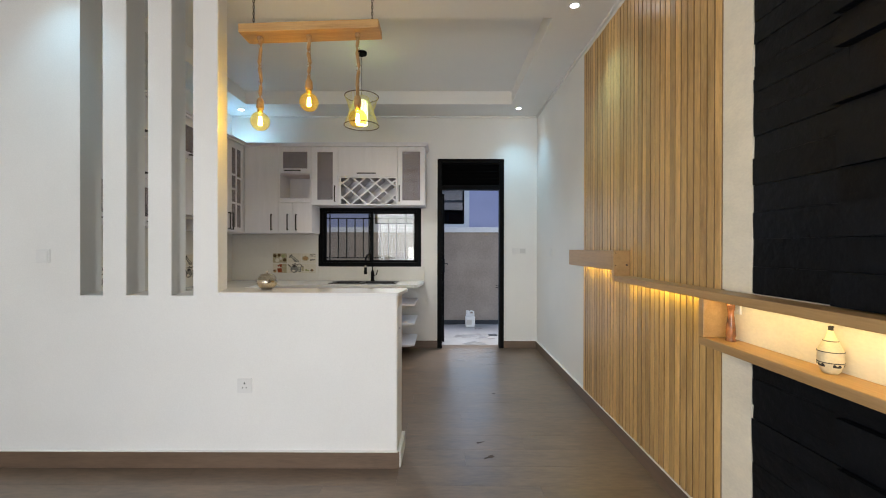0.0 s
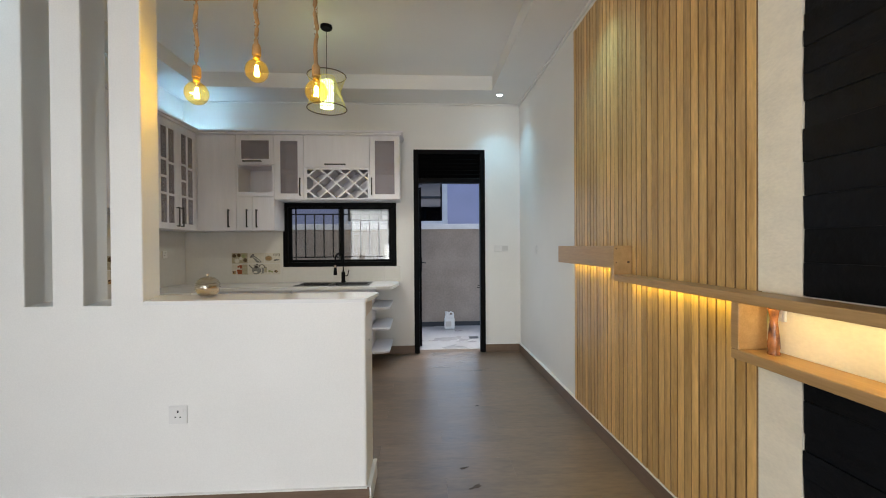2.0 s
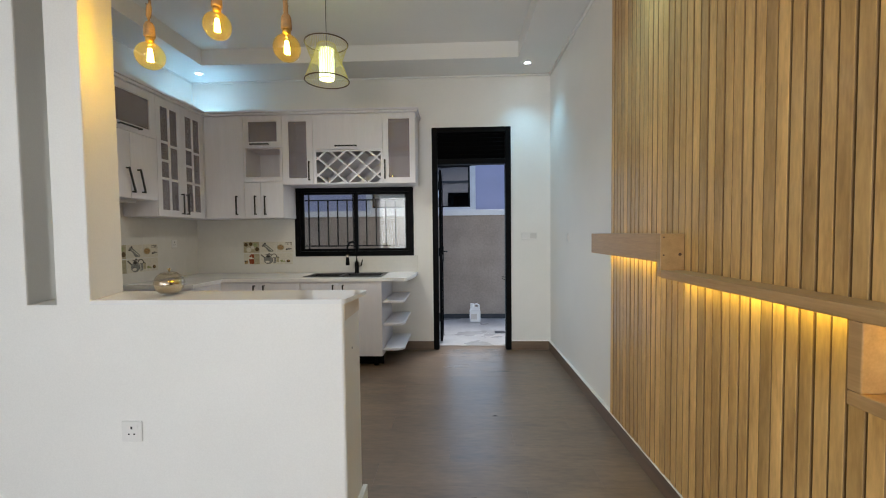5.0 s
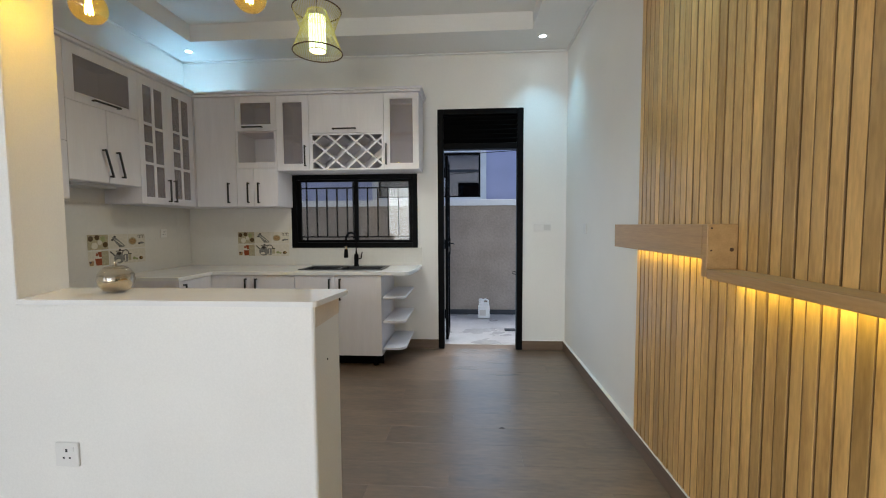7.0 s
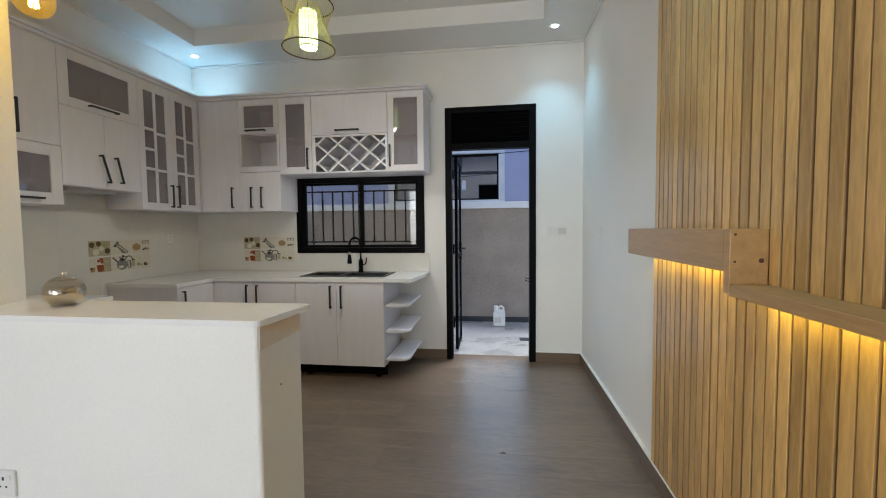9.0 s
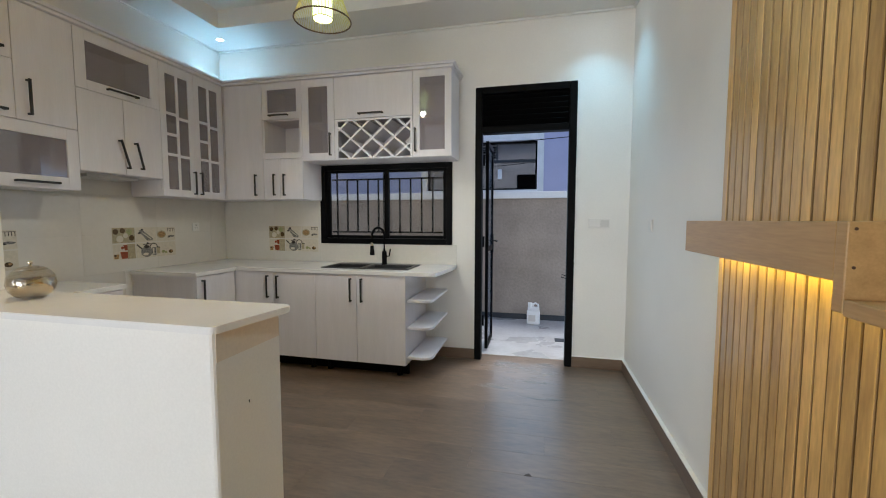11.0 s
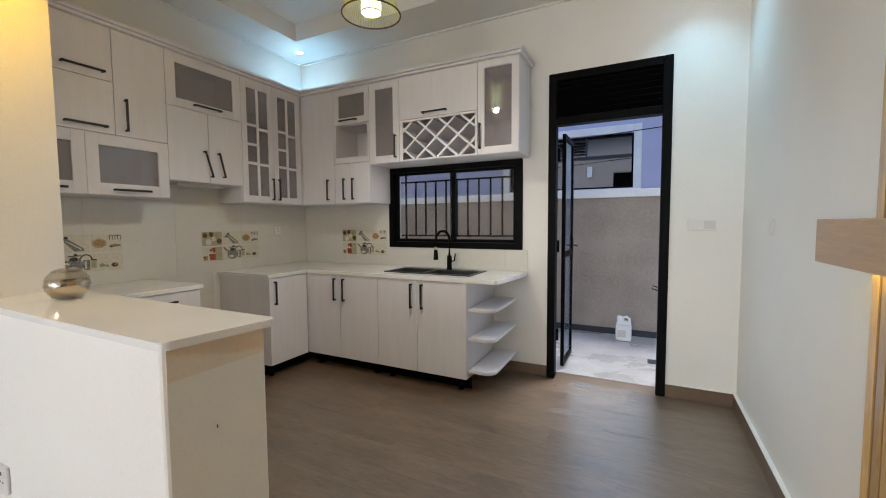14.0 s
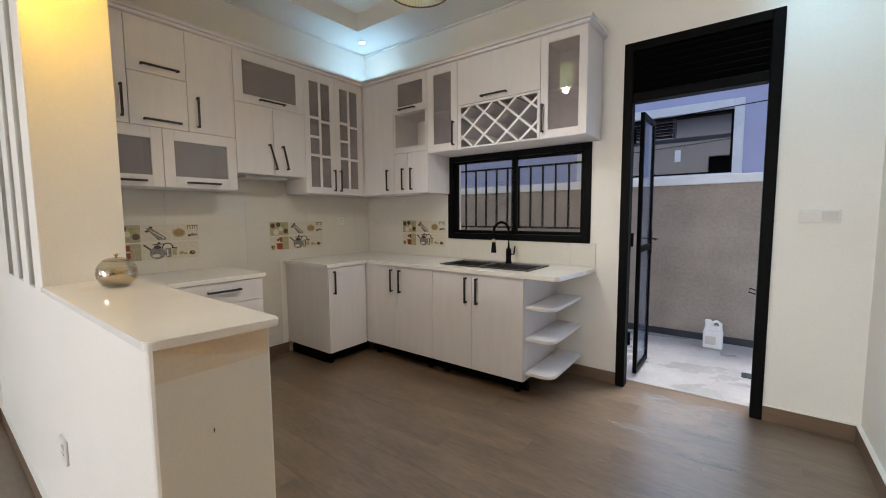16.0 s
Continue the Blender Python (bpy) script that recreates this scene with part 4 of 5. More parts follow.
for k in range(1, 13):
    a = math.pi * k / 12
    o = 0.075 * (1 - math.cos(a))
    arc.append((-0.34 - 0.42 * o, 5.385 - 0.90 * o, tzz + 0.265 + 0.075 * math.sin(a)))
arc.append((arc[-1][0], arc[-1][1], tzz + 0.19))
part("neck", tube(arc, 0.011, 12), BLACK, tap, smooth=True)
hx, hy = arc[-1][0], arc[-1][1]
part("collar", lathe([(0.0, 0.0), (0.0135, 0.0), (0.0135, 0.03), (0.0, 0.03)], (hx, hy, tzz + 0.178), 16), SILVER, tap, "bright metal collar")
part("spray_head", lathe([(0.0, 0.0), (0.021, 0.0), (0.021, 0.02), (0.015, 0.085), (0.0, 0.085)], (hx, hy, tzz + 0.096), 18), BLACK, tap)
part("lever", tube([(-0.318, 5.385, tzz + 0.075), (-0.29, 5.38, tzz + 0.08), (-0.273, 5.365, tzz + 0.145)], 0.006), BLACK, tap)

# ---- glass jar on the slab ----
jx, jy, jz = -0.566, 2.850, HALF + 0.0198
jar = thing("sugar_jar", (jx, jy, jz), "round silvered glass jar with a small lid on the slab", "jar")
jar.scale = (0.93, 0.93, 0.93)
globe = [(0.0, 0.0), (0.028, 0.0), (0.046, 0.009), (0.060, 0.028), (0.0665, 0.052), (0.062, 0.078), (0.050, 0.096), (0.042, 0.102)]
part("glass_body", lathe(globe, (jx, jy, jz), 40), JARGLASS, jar, smooth=True)
part("silver_cup", lathe([(0.0, 0.004), (0.026, 0.004), (0.043, 0.012), (0.0565, 0.030), (0.0625, 0.052), (0.0605, 0.070), (0.046, 0.068), (0.0, 0.060)], (jx, jy, jz), 40), SILVER, jar, "mirror-silvered lower half", smooth=True)
part("rim", tube(circle(jx, jy, jz + 0.102, 0.042, 32), 0.002, 8, closed=True), JARGLASS, jar, smooth=True)
lid = part("lid", lathe([(0.041, 0.103), (0.036, 0.108), (0.020, 0.113), (0.004, 0.115)], (jx, jy, jz), 28), JARGLASS, jar, "domed glass lid", smooth=True)
part("knob", lathe([(0.0, 0.113), (0.005, 0.113), (0.004, 0.119), (0.009, 0.124), (0.0095, 0.129), (0.0, 0.132)], (jx, jy, jz), 18), SILVER, lid, "silvery knob", smooth=True)

# ---- hanging bulb bar ----
bar = thing("pendant_bar", (-0.28, 2.84, CEILZ), "rustic timber bar pendant with three rope-hung bulbs", "pendant light")
bm = boxes((-0.435, 0.435, -0.075, 0.075, -0.027, 0.027), bevel=0.004)
bmesh.ops.rotate(bm, verts=bm.verts, cent=(0, 0, 0), matrix=Matrix.Rotation(radians(-2.0), 3, "Y"))
bmesh.ops.translate(bm, verts=bm.verts, vec=(-0.278, 2.845, 2.692))
part("beam", bm, BARWOOD, bar)
for x, zb in ((-0.65, 2.707), (0.105, 2.729)):
    bm = bmesh.new()
    z, k = CEILZ, 0
    while z > zb + 0.01:
        pts = []
        for j in range(10):
            a = 2 * math.pi * j / 10
            u, v = 0.006 * math.cos(a), 0.013 * math.sin(a)
            pts.append((x + (u if k % 2 else 0), 2.845 + (0 if k % 2 else u), z - 0.011 + v))
        tube(pts, 0.0022, 5, bm, closed=True)
        z -= 0.020
        k += 1
    part("chain", bm, CHAINM, bar)
bulbs = ((-0.604, 2.118, 0.0), (-0.294, 2.240, 0.0), (0.016, 2.135, 0.0))
for i, (x, z, _) in enumerate(bulbs):
    y = 2.836
    top = 2.692 - 0.027 + (x + 0.278) * 0.035
    pts = [(x + 0.008 * math.sin(k * 1.1 + i) * (k / 10) * (1 - k / 10) * 4, y, top - (top - z - 0.135) * k / 10) for k in range(11)]
    part("rope", tube(pts, 0.0105, 8), ROPE, bar)
    bm = bmesh.new()
    for k in range(14):
        zz = top - 0.012 - (top - z - 0.17) * k / 14
        tube([(x + 0.0094 * math.cos(a), y + 0.0094 * math.sin(a), zz - 0.003 * a) for a in [2 * math.pi * j / 8 for j in range(9)]], 0.0020, 5, bm)
    part("rope_twist", bm, ROPE, bar)
    part("rope_knot", lathe([(0.0, 0.0), (0.016, 0.0), (0.019, -0.014), (0.015, -0.03), (0.0, -0.03)], (x, y, top + 0.001), 14), ROPE, bar, smooth=True)
    part("socket", lathe([(0.0, 0.145), (0.014, 0.145), (0.021, 0.130), (0.023, 0.088), (0.021, 0.080), (0.0, 0.080)], (x, y, z), 18), ROPE, bar, "rope-wrapped lamp holder", smooth=True)
    part("cap", lathe([(0.0, 0.083), (0.0165, 0.083), (0.0175, 0.060), (0.0, 0.060)], (x, y, z), 18), BRASS, bar, "brass screw cap", smooth=True)
    g = [(0.0, -0.059)] + [(0.059 * math.cos(a), 0.059 * math.sin(a)) for a in [radians(-80 + 10 * k) for k in range(15)]] + [(0.020, 0.058), (0.0155, 0.066)]
    bulb = part("bulb", lathe(g, (x, y, z), 28), AMBER, bar, "amber glass globe bulb", smooth=True)
    bm = bmesh.new()
    for k in range(6):
        a = 2 * math.pi * k / 6
        tube([(x + 0.006 * math.cos(a), y + 0.006 * math.sin(a), z + 0.030), (x + 0.012 * math.cos(a), y + 0.012 * math.sin(a), z - 0.024)], 0.0022, 5, bm)
    part("filament", bm, FILAMENT, bulb, "glowing filaments")
    lamp = new("bulb_light", bpy.data.lights.new("bulb_light", "POINT"))
    lamp.data.energy, lamp.data.color, lamp.data.shadow_soft_size = 2.2, (1.0, 0.64, 0.006), 0.014
    lamp.location = (x, y, z)

# ---- woven pendant ----
wx, wy = -0.228, 4.15
pend = thing("pendant_lamp", (wx, wy, TRAYZ), "hourglass bamboo-stick pendant with a glowing white tube", "pendant light")
part("rose", lathe([(0.0, 0.0), (0.05, 0.0), (0.05, -0.018), (0.044, -0.026), (0.0, -0.026)], (wx, wy, TRAYZ - 0.001), 24), BLACK, pend, smooth=False)
part("cord", tube([(wx, wy, TRAYZ - 0.02), (wx, wy, 2.70)], 0.0022, 6), BLACK, pend)
zb, zt = 2.488, 2.768
part("ring", tube(circle(wx, wy, zb, 0.165, 48), 0.0045, 8, closed=True), RING, pend, smooth=True)
part("ring", tube(circle(wx, wy, zt, 0.160, 48), 0.0045, 8, closed=True), RING, pend, smooth=True)
bm = bmesh.new()
NW = 60
for k in range(NW):
    a = 2 * math.pi * k / NW
    for r0, z0, r1, z1, tw in ((0.165, zb, 0.066, zt - 0.012, 0.22), (0.160, zt, 0.112, zb + 0.145, -0.3)):
        tube([(wx + r0 * math.cos(a), wy + r0 * math.sin(a), z0), (wx + r1 * math.cos(a + tw), wy + r1 * math.sin(a + tw), z1)], 0.0015, 4, bm)
tube(circle(wx, wy, zt - 0.012, 0.066, 36), 0.003, 6, bm, closed=True)
tagged(part("weave", bm, BAMBOO, pend, "pale bamboo sticks"), kind="stuff")
bm = bmesh.new()
n, rr = 72, 0.054
rings = []
for z in (zb + 0.012, zb + 0.235):
    rings.append([bm.verts.new((wx + (rr + 0.0025 * (i % 2)) * math.cos(2 * math.pi * i / n), wy + (rr + 0.0025 * (i % 2)) * math.sin(2 * math.pi * i / n), z)) for i in range(n)])
for i in range(n):
    bm.faces.new((rings[0][i], rings[0][(i + 1) % n], rings[1][(i + 1) % n], rings[1][i]))
shade = part("shade", bm, SHADE, pend, "ribbed glowing shade")
shade.data.materials.append(PLEAT)
for poly in shade.data.polygons:
    poly.material_index = poly.index // 2 % 2
part("shade_ring", tube(circle(wx, wy, zb + 0.010, 0.057, 36), 0.004, 6, closed=True), BAMBOO, pend, smooth=True)
part("diffuser", lathe([(0.0, 0.0), (0.05, 0.0), (0.05, 0.01), (0.0, 0.01)], (wx, wy, zb + 0.012), 28), LEDDISC, pend, "bright white disc")
spot_lamp("pendant_light", wx, wy, zb - 0.01, 26, (0.97, 1.0, 0.94), 165)

# ---- downlights ----
for x, y, p in ((-1.973, 5.305, 24), (1.482, 5.245, 20), (1.489, 3.138, 26), (-1.66, 2.44, 13)):
    dl = thing("downlight", (x, y, CEILZ), "small recessed white ceiling downlight, lit cool white", "downlight", "ceiling downlights")
    part("bezel", lathe([(0.028, -0.001), (0.030, -0.006), (0.040, -0.005), (0.043, -0.0005)], (x, y, CEILZ), 28), PLASTIC, dl, smooth=True)
    part("lens", lathe([(0.0, -0.003), (0.028, -0.003), (0.028, -0.0015), (0.0, -0.0015)], (x, y, CEILZ), 24), SPOTDISC, dl, "bright lens")
    spot_lamp("downlight_lamp", x, y, CEILZ - 0.008, p, COOL)


# ---- sockets and switches ----
def wall_plate(name, cx, cy, cz, axis, w, h, label, gangs=1, socket=False):
    """A plate on a wall. axis: B faces -y, R faces -x, L faces +x."""
    ob = thing(name, (cx, cy, cz), label, "socket" if socket else "switch")

    def pb(u0, u1, d0, d1, z0, z1, bev=0.0015):
        bm = bmesh.new()
        if axis == "B":
            return box(bm, cx + u0, cx + u1, cy - d1, cy - d0, cz + z0, cz + z1, bev)
        if axis == "R":
            return box(bm, cx - d1, cx - d0, cy + u0, cy + u1, cz + z0, cz + z1, bev)
        return box(bm, cx + d0, cx + d1, cy + u0, cy + u1, cz + z0, cz + z1, bev)
    part("plate", pb(-w / 2, w / 2, 0, 0.009, -h / 2, h / 2, 0.003), PLASTIC, ob)
    for g in range(gangs):
        u = -w / 2 + w * (g + 0.5) / gangs
        if socket:
            part("slot", pb(u - 0.004, u + 0.004, 0.0088, 0.0096, 0.010, 0.022, 0), DARKSLOT, ob)
            part("slot", pb(u - 0.015, u - 0.008, 0.0088, 0.0096, -0.014, -0.008, 0), DARKSLOT, ob)
            part("slot", pb(u + 0.008, u + 0.015, 0.0088, 0.0096, -0.014, -0.008, 0), DARKSLOT, ob)
            part("rocker", pb(u + 0.018, u + 0.03, 0.0088, 0.012, 0.012, 0.03, 0.001), PLASTIC, ob)
        else:
            rw = w / gangs - 0.02
            part("rocker", pb(u - rw / 2, u + rw / 2, 0.009, 0.0125, -h / 2 + 0.012, h / 2 - 0.012, 0.002), PLASTICGREY if g % 2 else PLASTIC, ob)
    return ob


wall_plate("wall_socket", -0.625, PEN0, 0.490, "B", 0.088, 0.088, "white single three-pin socket on the half wall", 1, True)
wall_plate("light_switch", -1.832, PEN0, 1.264, "B", 0.082, 0.082, "plain white blank switch plate on the wall", 1)
wall_plate("light_switch", 1.552, BACK, 1.274, "B", 0.178, 0.080, "double white switch plate beside the door", 2)
wall_plate("light_switch", RIGHT, 4.856, 1.265, "R", 0.075, 0.085, "small white switch on the side wall", 1)
wall_plate("wall_socket", LEFT + 0.009, 5.16, 1.235, "L", 0.08, 0.08, "white socket on the tiled splashback", 1, True)
wall_plate("wall_socket", RIGHT - 0.008, 1.942, 1.066, "R", 0.05, 0.04, "small white socket inside the lit niche", 1)

# ---- alley ----
wall = thing("alley_wall", (0, 7.25, 0), "grey rendered boundary wall with white coping", "wall", kind="structure")
part("wall", boxes((-7, 7, 7.25, 7.42, -0.05, 1.582)), ALLEYWALL, wall)
part("coping", boxes((-7, 7, 7.215, 7.45, 1.582, 1.668), bevel=0.006), CAPWHITE, wall, "white painted coping")
part("skirting", boxes((-7, 7, 7.238, 7.2495, -0.05, 0.065), bevel=0.002), SKIRTBLACK, wall, "black skirting strip")
house = thing("neighbour_house", (0, 9.2, 0), "lilac neighbouring house with a white-framed dark window", "house")
NX0, NX1, NZ0, NZ1 = -0.95, 1.01, 1.83, 2.672
part("wall", boxes((-7, NX0, 9.1, 9.3, -0.05, 4.0), (NX1, 7, 9.1, 9.3, -0.05, 4.0), (NX0, NX1, 9.1, 9.3, -0.05, NZ0), (NX0, NX1, 9.1, 9.3, NZ1, 4.0)), LILAC, house)
part("roof", boxes((-7.4, 7.4, 8.7, 13, 4.0, 4.12)), ROOFM, house)
w = part("window", boxes((NX0 - 0.11, NX0, 9.06, 9.2, NZ0 - 0.11, NZ1 + 0.12), (NX1, NX1 + 0.11, 9.06, 9.2, NZ0 - 0.11, NZ1 + 0.12), (NX0, NX1, 9.06, 9.2, NZ1, NZ1 + 0.12), (NX0, NX1, 9.06, 9.2, NZ0 - 0.11, NZ0), bevel=0.008),
         CAPWHITE, house, "window with a broad white surround")
part("frame", boxes((NX0, NX1, 9.14, 9.18, NZ1 - 0.03, NZ1), (NX0, NX1, 9.14, 9.18, NZ0, NZ0 + 0.03), (NX0, NX0 + 0.03, 9.14, 9.18, NZ0 + 0.03, NZ1 - 0.03), (NX1 - 0.03, NX1, 9.14, 9.18, NZ0 + 0.03, NZ1 - 0.03)), BLACK, w)
part("mullion", boxes((NX0 + 0.03, NX1 - 0.03, 9.145, 9.175, 2.315, 2.36), (0.30, 0.33, 9.145, 9.175, 2.36, NZ1 - 0.03), (-0.30, -0.25, 9.145, 9.175, NZ0 + 0.03, 2.315)), SKIRTBLACK, w, "blue-grey window bars")
for i in range(5):
    part("louvre", boxes((NX0 + 0.05, 0.295, 9.13, 9.16, 2.395 + i * 0.045, 2.412 + i * 0.045)), BLACK, w)
part("pane", boxes((NX0 + 0.03, NX1 - 0.03, 9.185, 9.19, NZ0 + 0.03, NZ1 - 0.03)), pane_glass("dark_window_glass", (0.50, 0.52, 0.57), 0.22), w)
part("room", boxes((NX0 - 0.5, NX1 + 0.5, 11.0, 11.05, 0.5, 3.2), (NX0 - 0.5, NX1 + 0.5, 9.31, 11.0, 3.15, 3.2), (NX0 - 0.5, NX1 + 0.5, 9.31, 11.0, 0.45, 0.5),
                   (NX0 - 0.55, NX0 - 0.5, 9.31, 11.0, 0.45, 3.2), (NX1 + 0.5, NX1 + 0.55, 9.31, 11.0, 0.45, 3.2)), ROOMDARK, house, "dim room behind the window")
part("pelmet", boxes((0.36, NX1 - 0.02, 9.33, 9.37, 2.38, 2.50)), CURTAIN, house, "brown pelmet")
part("curtain", boxes((0.68, NX1 - 0.02, 9.33, 9.37, NZ0 - 0.05, 2.07)), CURTAIN, house, "brown cloth")
part("note", boxes((0.325, 0.40, 9.178, 9.1835, 2.03, 2.20)), CAPWHITE, house, "white paper tag")

cable = [(x, 8.0 + 0.0223 * x * x, 2.405 + 0.065 * x) for x in [-7 + 0.5 * k for k in range(29)]]
solo("cable", tube(cable, 0.006, 6), BLACK, "thin black cable strung across the alley", "cable")

can = thing("jerrycan", (1.01, 7.0, 0), "white plastic jerrycan on the alley floor", "jerrycan")
bm = bmesh.new()
box(bm, 0.925, 1.085, 6.955, 7.045, -0.004, 0.175, 0.018)
top = prism([(0.935, 6.962), (1.075, 6.962), (1.075, 7.038), (0.935, 7.038)], 0.165, 0.215, 0.012)
me = bpy.data.meshes.new("tmp")
top.to_mesh(me)
bm.from_mesh(me)
bpy.data.meshes.remove(me)
top.free()
part("body", bm, CAN, can)
part("grip", tube([(0.995, 7.0, 0.205), (1.0, 7.0, 0.252), (1.03, 7.0, 0.262), (1.06, 7.0, 0.245), (1.07, 7.0, 0.13)], 0.014, 10), CAN, can, smooth=True)
part("neck", lathe([(0.0, 0.0), (0.024, 0.0), (0.024, 0.03), (0.027, 0.03), (0.027, 0.062), (0.0, 0.062)], (0.962, 7.0, 0.205), 18), CAN, can)
part("label", boxes((0.945, 1.03, 6.953, 6.9548, 0.04, 0.12)), PLASTICGREY, can, "faded pale label")
solo("drain_cover", boxes((1.24, 1.37, 6.31, 6.42, -0.006, 0.001), bevel=0.001), SKIRTBLACK, "small dark drain grate in the alley floor", "drain")

# ---- printed tile groups on the splashback ----
def motif(kind, pts, parent, k=[0]):
    """A flat printed shape; local x along the wall, z up, facing -y."""
    k[0] += 1
    bm = bmesh.new()
    o = -0.0006 - 0.00006 * (k[0] % 12)
    f = bm.faces.new([bm.verts.new((x, o, z)) for x, z in pts])
    ex = bmesh.ops.extrude_face_region(bm, geom=[f])
    bmesh.ops.translate(bm, verts=[v for v in ex["geom"] if isinstance(v, bmesh.types.BMVert)], vec=(0, -o - 0.0001, 0))
    return part("print", bm, PRINTS[kind], parent)


def disc(cx, cz, rx, rz=None, n=16):
    rz = rz or rx
    return [(cx + rx * math.cos(2 * math.pi * i / n), cz + rz * math.sin(2 * math.pi * i / n)) for i in range(n)]


def quad(x0, x1, z0, z1):
    return [(x0, z0), (x1, z0), (x1, z1), (x0, z1)]


def stroke(x0, z0, x1, z1, w):
    d = Vector((x1 - x0, z1 - z0)).normalized() * w / 2
    return [(x0 + d.y, z0 - d.x), (x1 + d.y, z1 - d.x), (x1 - d.y, z1 + d.x), (x0 - d.y, z0 + d.x)]


deco = thing("picture_tile", (0, 0, 0), "white tiles printed with coffee, cutlery and teapot", "tile", "printed tile groups")
a = part("tile", boxes((0.002, 0.186, -0.0004, 0.0, 0.139, 0.262)), PRINTS["beige"], deco, "coffee bean print")
for cx, cz, r, kd in ((0.03, 0.230, 0.022, "brown"), (0.085, 0.238, 0.021, "brown"), (0.138, 0.226, 0.025, "green"), (0.158, 0.178, 0.023, "brown"), (0.062, 0.172, 0.028, "cream"), (0.108, 0.198, 0.020, "cream")):
    motif(kd, disc(cx, cz, r), a)
a = part("tile", boxes((0.192, 0.376, -0.0004, 0.0, 0.139, 0.262)), PRINTS["cream"], deco, "cutlery print")
motif("steel", [(0.22, 0.235), (0.245, 0.245), (0.345, 0.165), (0.34, 0.148), (0.29, 0.15)], a)
motif("dark", disc(0.225, 0.215, 0.013, 0.008), a)
motif("dark", disc(0.25, 0.243, 0.012, 0.007), a)
for s in range(3):
    motif("cream", stroke(0.245 + s * 0.02, 0.222 - s * 0.012, 0.33, 0.158 + s * 0.006, 0.004), a)
a = part("tile", boxes((0.382, 0.566, -0.0004, 0.0, 0.139, 0.262)), PRINTS["cream"], deco, "plate and fork print")
motif("beige", disc(0.43, 0.198, 0.044, 0.034), a)
motif("orange", disc(0.43, 0.198, 0.034, 0.025), a)
for s in range(5):
    motif("dark", stroke(0.492 + s * 0.0165, 0.25, 0.492 + s * 0.0165, 0.222, 0.004), a)
motif("dark", stroke(0.488, 0.25, 0.562, 0.25, 0.004), a)
motif("steel", disc(0.525, 0.180, 0.034, 0.009), a)
motif("dark", disc(0.50, 0.172, 0.012, 0.005), a)
a = part("tile", boxes((0.002, 0.186, -0.0004, 0.0, 0.006, 0.130)), PRINTS["cream"], deco, "red cup print")
motif("beige", quad(0.12, 0.184, 0.008, 0.128), a)
motif("red", [(0.085, 0.122), (0.15, 0.122), (0.142, 0.078), (0.098, 0.078)], a)
motif("red", [(0.06, 0.068), (0.125, 0.068), (0.118, 0.012), (0.07, 0.012)], a)
motif("orange", [(0.008, 0.05), (0.05, 0.05), (0.045, 0.014), (0.012, 0.014)], a)
motif("dark", disc(0.02, 0.04, 0.009), a)
motif("red", disc(0.078, 0.1, 0.012), a)
a = part("tile", boxes((0.192, 0.566, -0.0004, 0.0, 0.006, 0.130)), PRINTS["cream"], deco, "teapot and jars print")
motif("dark", stroke(0.20, 0.118, 0.255, 0.07, 0.011), a)
motif("steel", disc(0.285, 0.055, 0.052, 0.046), a)
motif("cream", disc(0.275, 0.035, 0.026, 0.012), a)
motif("dark", disc(0.285, 0.098, 0.024, 0.014), a)
motif("dark", stroke(0.255, 0.117, 0.325, 0.120, 0.007), a)
motif("dark", disc(0.295, 0.126, 0.010, 0.009), a)
for j in range(9):
    t0, t1 = math.pi * j / 9, math.pi * (j + 1) / 9
    motif("dark", stroke(0.35 + 0.034 * math.cos(t0), 0.088 + 0.036 * math.sin(t0), 0.35 + 0.034 * math.cos(t1), 0.088 + 0.036 * math.sin(t1), 0.008), a)
motif("steel", quad(0.335, 0.372, 0.02, 0.088), a)
motif("cream", quad(0.342, 0.352, 0.026, 0.08), a)
motif("beige", quad(0.378, 0.408, 0.03, 0.085), a)
motif("dark", stroke(0.375, 0.09, 0.412, 0.085, 0.008), a)
motif("green", disc(0.44, 0.045, 0.018, 0.013), a)
motif("green", disc(0.468, 0.038, 0.012, 0.010), a)
motif("brown", disc(0.515, 0.042, 0.022, 0.016), a)
motif("orange", disc(0.523, 0.046, 0.010, 0.008), a)
TZ = 0.976
deco.matrix_basis = pose(-1.680, BACK - 0.0105, TZ)
copy_thing(deco, pose(LEFT + 0.0105, 4.362, TZ, 0, 0, 90))
copy_thing(deco, pose(LEFT + 0.0105, 3.205, TZ, 0, 0, 90))

# ---- scraps on the kitchen floor ----
for x, y, w, h, turn in ((0.809, 2.995, 0.055, 0.016, 20), (0.855, 2.807, 0.075, 0.026, 30), (1.015, 3.905, 0.035, 0.022, 10)):
    pts = []
    for k in range(9):
        aa = 2 * math.pi * k / 9
        rr2 = 1 + 0.35 * math.sin(3 * aa + turn)
        px, py = w / 2 * rr2 * math.cos(aa), h / 2 * rr2 * math.sin(aa)
        ca, sa = math.cos(radians(turn)), math.sin(radians(turn))
        pts.append((x + px * ca - py * sa, y + px * sa + py * ca))
    solo("scrap", prism(pts, 0.0005, 0.0016), SCUFF, "thin dry mortar scrap lying on the floor", "scrap", group="scraps on the floor")

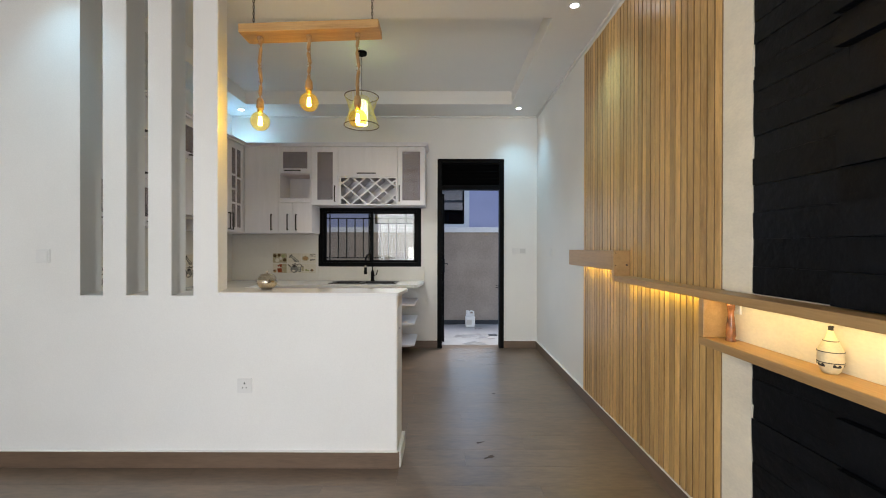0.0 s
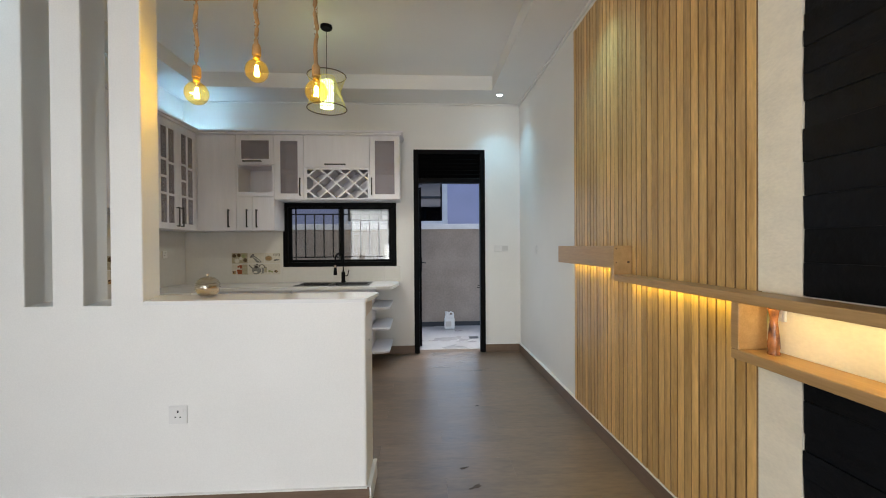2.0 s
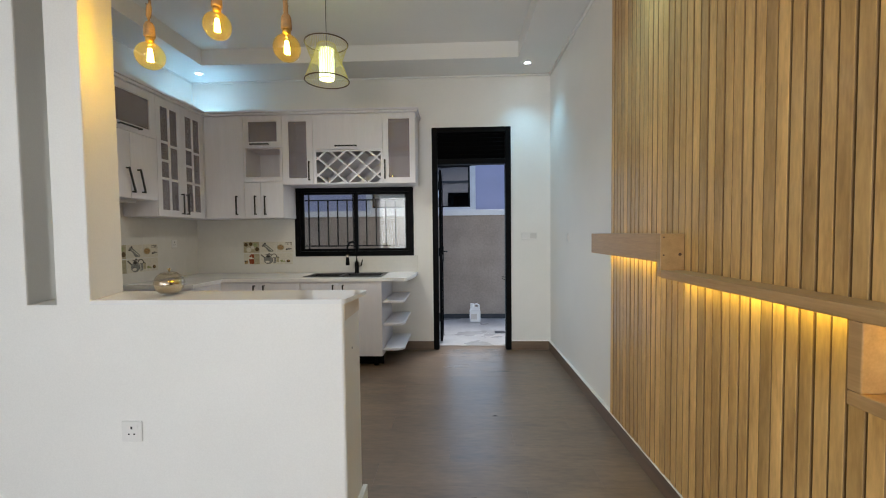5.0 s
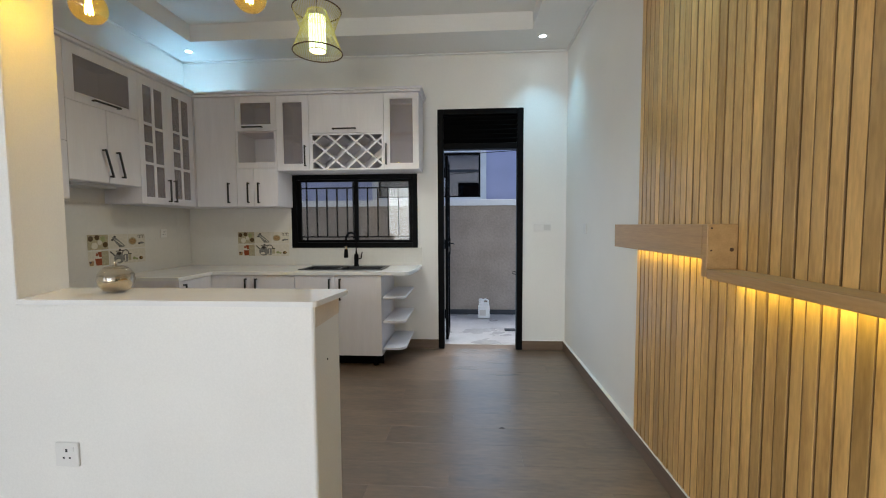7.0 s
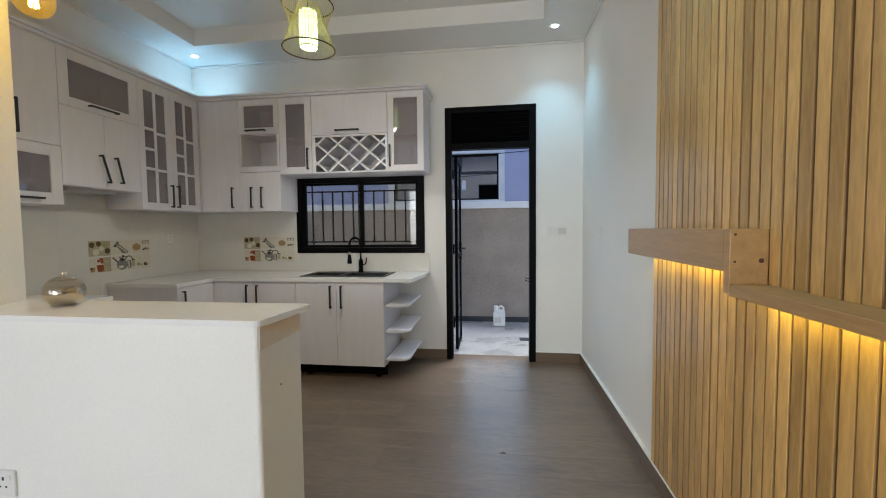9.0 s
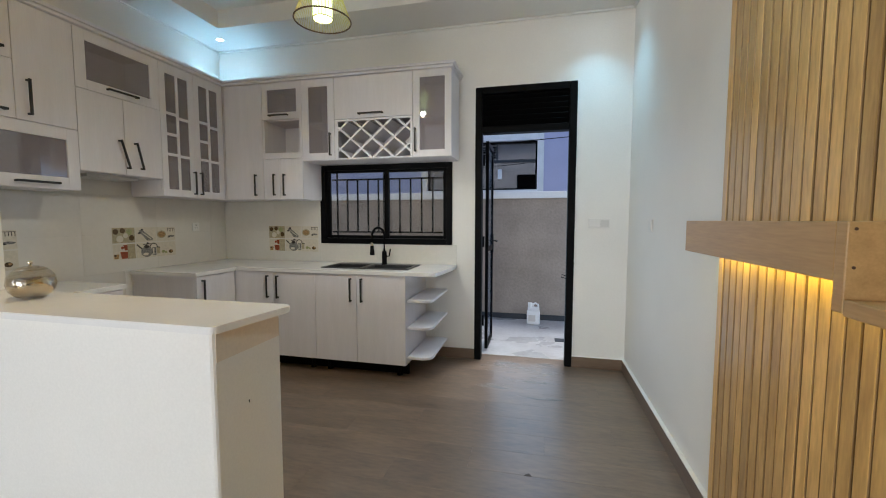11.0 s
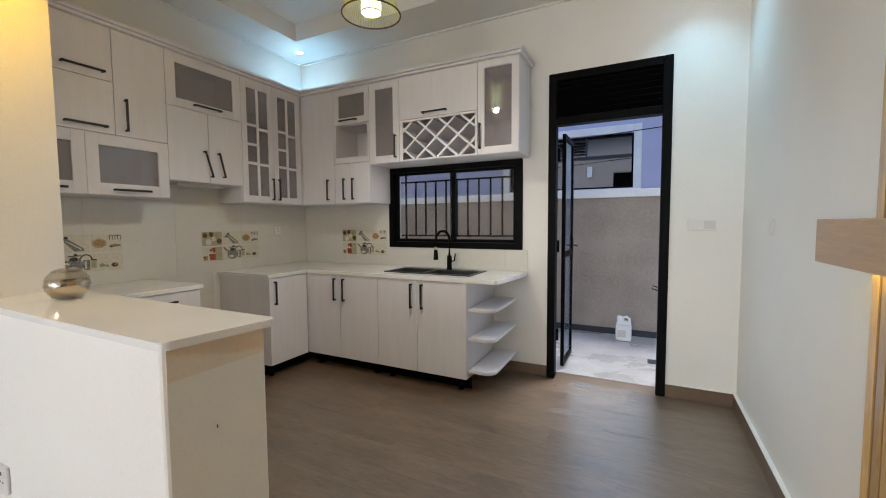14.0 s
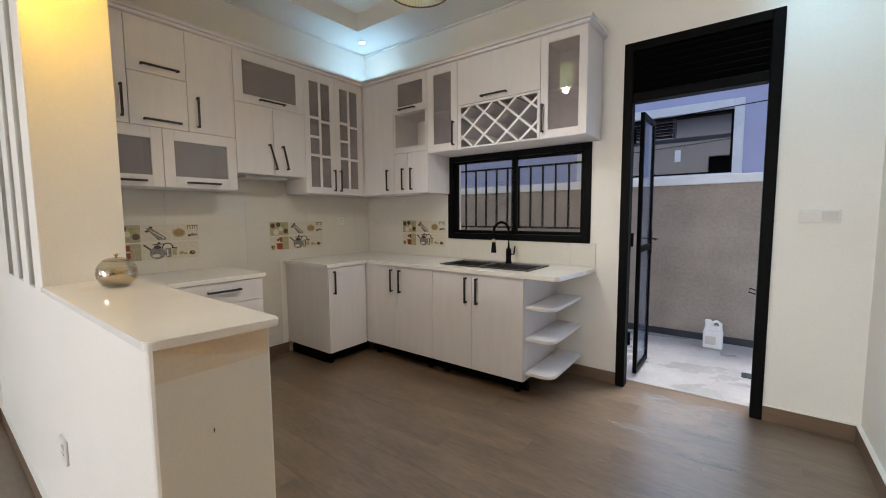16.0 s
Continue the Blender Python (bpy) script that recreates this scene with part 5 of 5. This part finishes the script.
# ---- dried cement on the tiles before the alley door ----
def smear_material():
    """Thin patchy film: grey cement showing through noise, clear elsewhere."""
    m = bpy.data.materials.new("cement_film")
    m.use_nodes = True
    nd, ln = m.node_tree.nodes, m.node_tree.links
    b = nd["Principled BSDF"]
    b.inputs["Base Color"].default_value = (0.34, 0.32, 0.31, 1)
    b.inputs["Roughness"].default_value = 0.42
    tc, mp, no, rp = nd.new("ShaderNodeTexCoord"), nd.new("ShaderNodeMapping"), nd.new("ShaderNodeTexNoise"), nd.new("ShaderNodeMapRange")
    mp.inputs["Scale"].default_value = (3, 8, 1)
    no.inputs["Scale"].default_value, no.inputs["Detail"].default_value = 1.6, 6
    rp.inputs["From Min"].default_value, rp.inputs["From Max"].default_value = 0.46, 0.66
    rp.inputs["To Max"].default_value = 0.55
    ln.new(tc.outputs["Object"], mp.inputs["Vector"])
    ln.new(mp.outputs[0], no.inputs["Vector"])
    ln.new(no.outputs["Fac"], rp.inputs["Value"])
    ln.new(rp.outputs[0], b.inputs["Alpha"])
    return m


rnd = random.Random(21)
bm = bmesh.new()
for k, (cx, cy, w, h) in enumerate(((0.92, 5.50, 0.34, 0.13), (1.12, 5.34, 0.20, 0.10), (0.74, 5.36, 0.20, 0.09), (0.98, 5.16, 0.26, 0.08), (0.80, 4.98, 0.22, 0.06), (1.10, 4.86, 0.18, 0.06))):
    ring = []
    for q in range(22):
        a = 2 * math.pi * q / 22
        r = rnd.uniform(0.72, 1.12)
        ring.append(bm.verts.new((cx + w * r * math.cos(a), cy + h * r * math.sin(a), 0.0008 + 0.0002 * k)))
    bm.faces.new(ring)
solo("cement_residue", bm, smear_material(), "patchy dried cement film on the tiles by the alley door", "residue", "stuff")

# ---- wall tiles of the splashback ----
splash = tagged(part("splashback", boxes((LEFT + 0.0, WX0, BACK - 0.004, BACK, ZK1, ZL), (WX0, WX1 + 0.045, BACK - 0.004, BACK, ZK1, WZ0), (LEFT, LEFT + 0.004, 2.95, BACK - 0.004, ZK1, 1.66),
                                         (LEFT, LEFT + 0.004, 3.93, 4.45, 0.102, ZK1)), GROUT),
                "white glazed tile splashback with pale joints", "splashback", kind="structure")


def tile_run(face, u0, u1, z0, z1, w, h):
    u = u0
    while u < u1 - 0.01:
        z = z0
        while z < z1 - 0.01:
            bm = bmesh.new()
            a, b, p, q = u + 0.0006, min(u + w, u1) - 0.0006, z + 0.0006, min(z + h, z1) - 0.0006
            fbox(bm, face, a, b, -0.004, 0.0, p, q)
            part("tile", bm, SPLASH, splash)
            z += h
        u += w


tile_run(("B", BACK - 0.008), LEFT + 0.009, WX0, ZK1 + 0.001, ZL - 0.001, 0.6, 0.3)
tile_run(("B", BACK - 0.008), WX0, WX1 + 0.045, ZK1 + 0.001, WZ0, 0.6, 0.3)
tile_run(("L", LEFT + 0.008), 2.95, BACK - 0.009, ZK1 + 0.001, ZL - 0.001, 0.6, 0.3)
tile_run(("L", LEFT + 0.008), 3.945, 4.54, ZL, 1.626, 0.6, 0.3)
tile_run(("L", LEFT + 0.008), 3.93, 4.455, 0.102, ZK1, 0.6, 0.3)

# ---- floor planks ----
plank_mesh = {}


def plank(x0, x1, y0, y1):
    key = (round(x1 - x0, 4), round(y1 - y0, 4))
    if key not in plank_mesh:
        bm = bmesh.new()
        box(bm, 0, key[0], 0, key[1], -0.0055, 0, 0.0003)
        bmesh.ops.recalc_face_normals(bm, faces=bm.faces)
        me = bpy.data.meshes.new("plank")
        bm.to_mesh(me)
        bm.free()
        me.materials.append(PLANK)
        plank_mesh[key] = me
    ob = new("plank", plank_mesh[key])
    ob.parent = floor
    ob.location = (x0, y0, 0)


row, y = 0, -0.1
while y < BACK - 0.01:
    y1 = min(y + 0.2, BACK)
    x = LIVL - 1.2 + (row % 3) * 0.4
    while x < RIGHT:
        a, b = max(x, LIVL), min(x + 1.2, RIGHT)
        if b - a > 0.02:
            plank(a + 0.0004, b - 0.0004, y + 0.0004, y1 - 0.0004)
        x += 1.2
    y, row = y1, row + 1
plank(DX0 + 0.001, DX1 - 0.001, BACK + 0.0004, BACK + 0.155)
y = -0.1
while y > REAR + 0.01:
    y0 = max(y - 0.6, REAR)
    plank(LIVL + 0.001, RIGHT - 0.001, y0 + 0.001, y - 0.001)
    y = y0
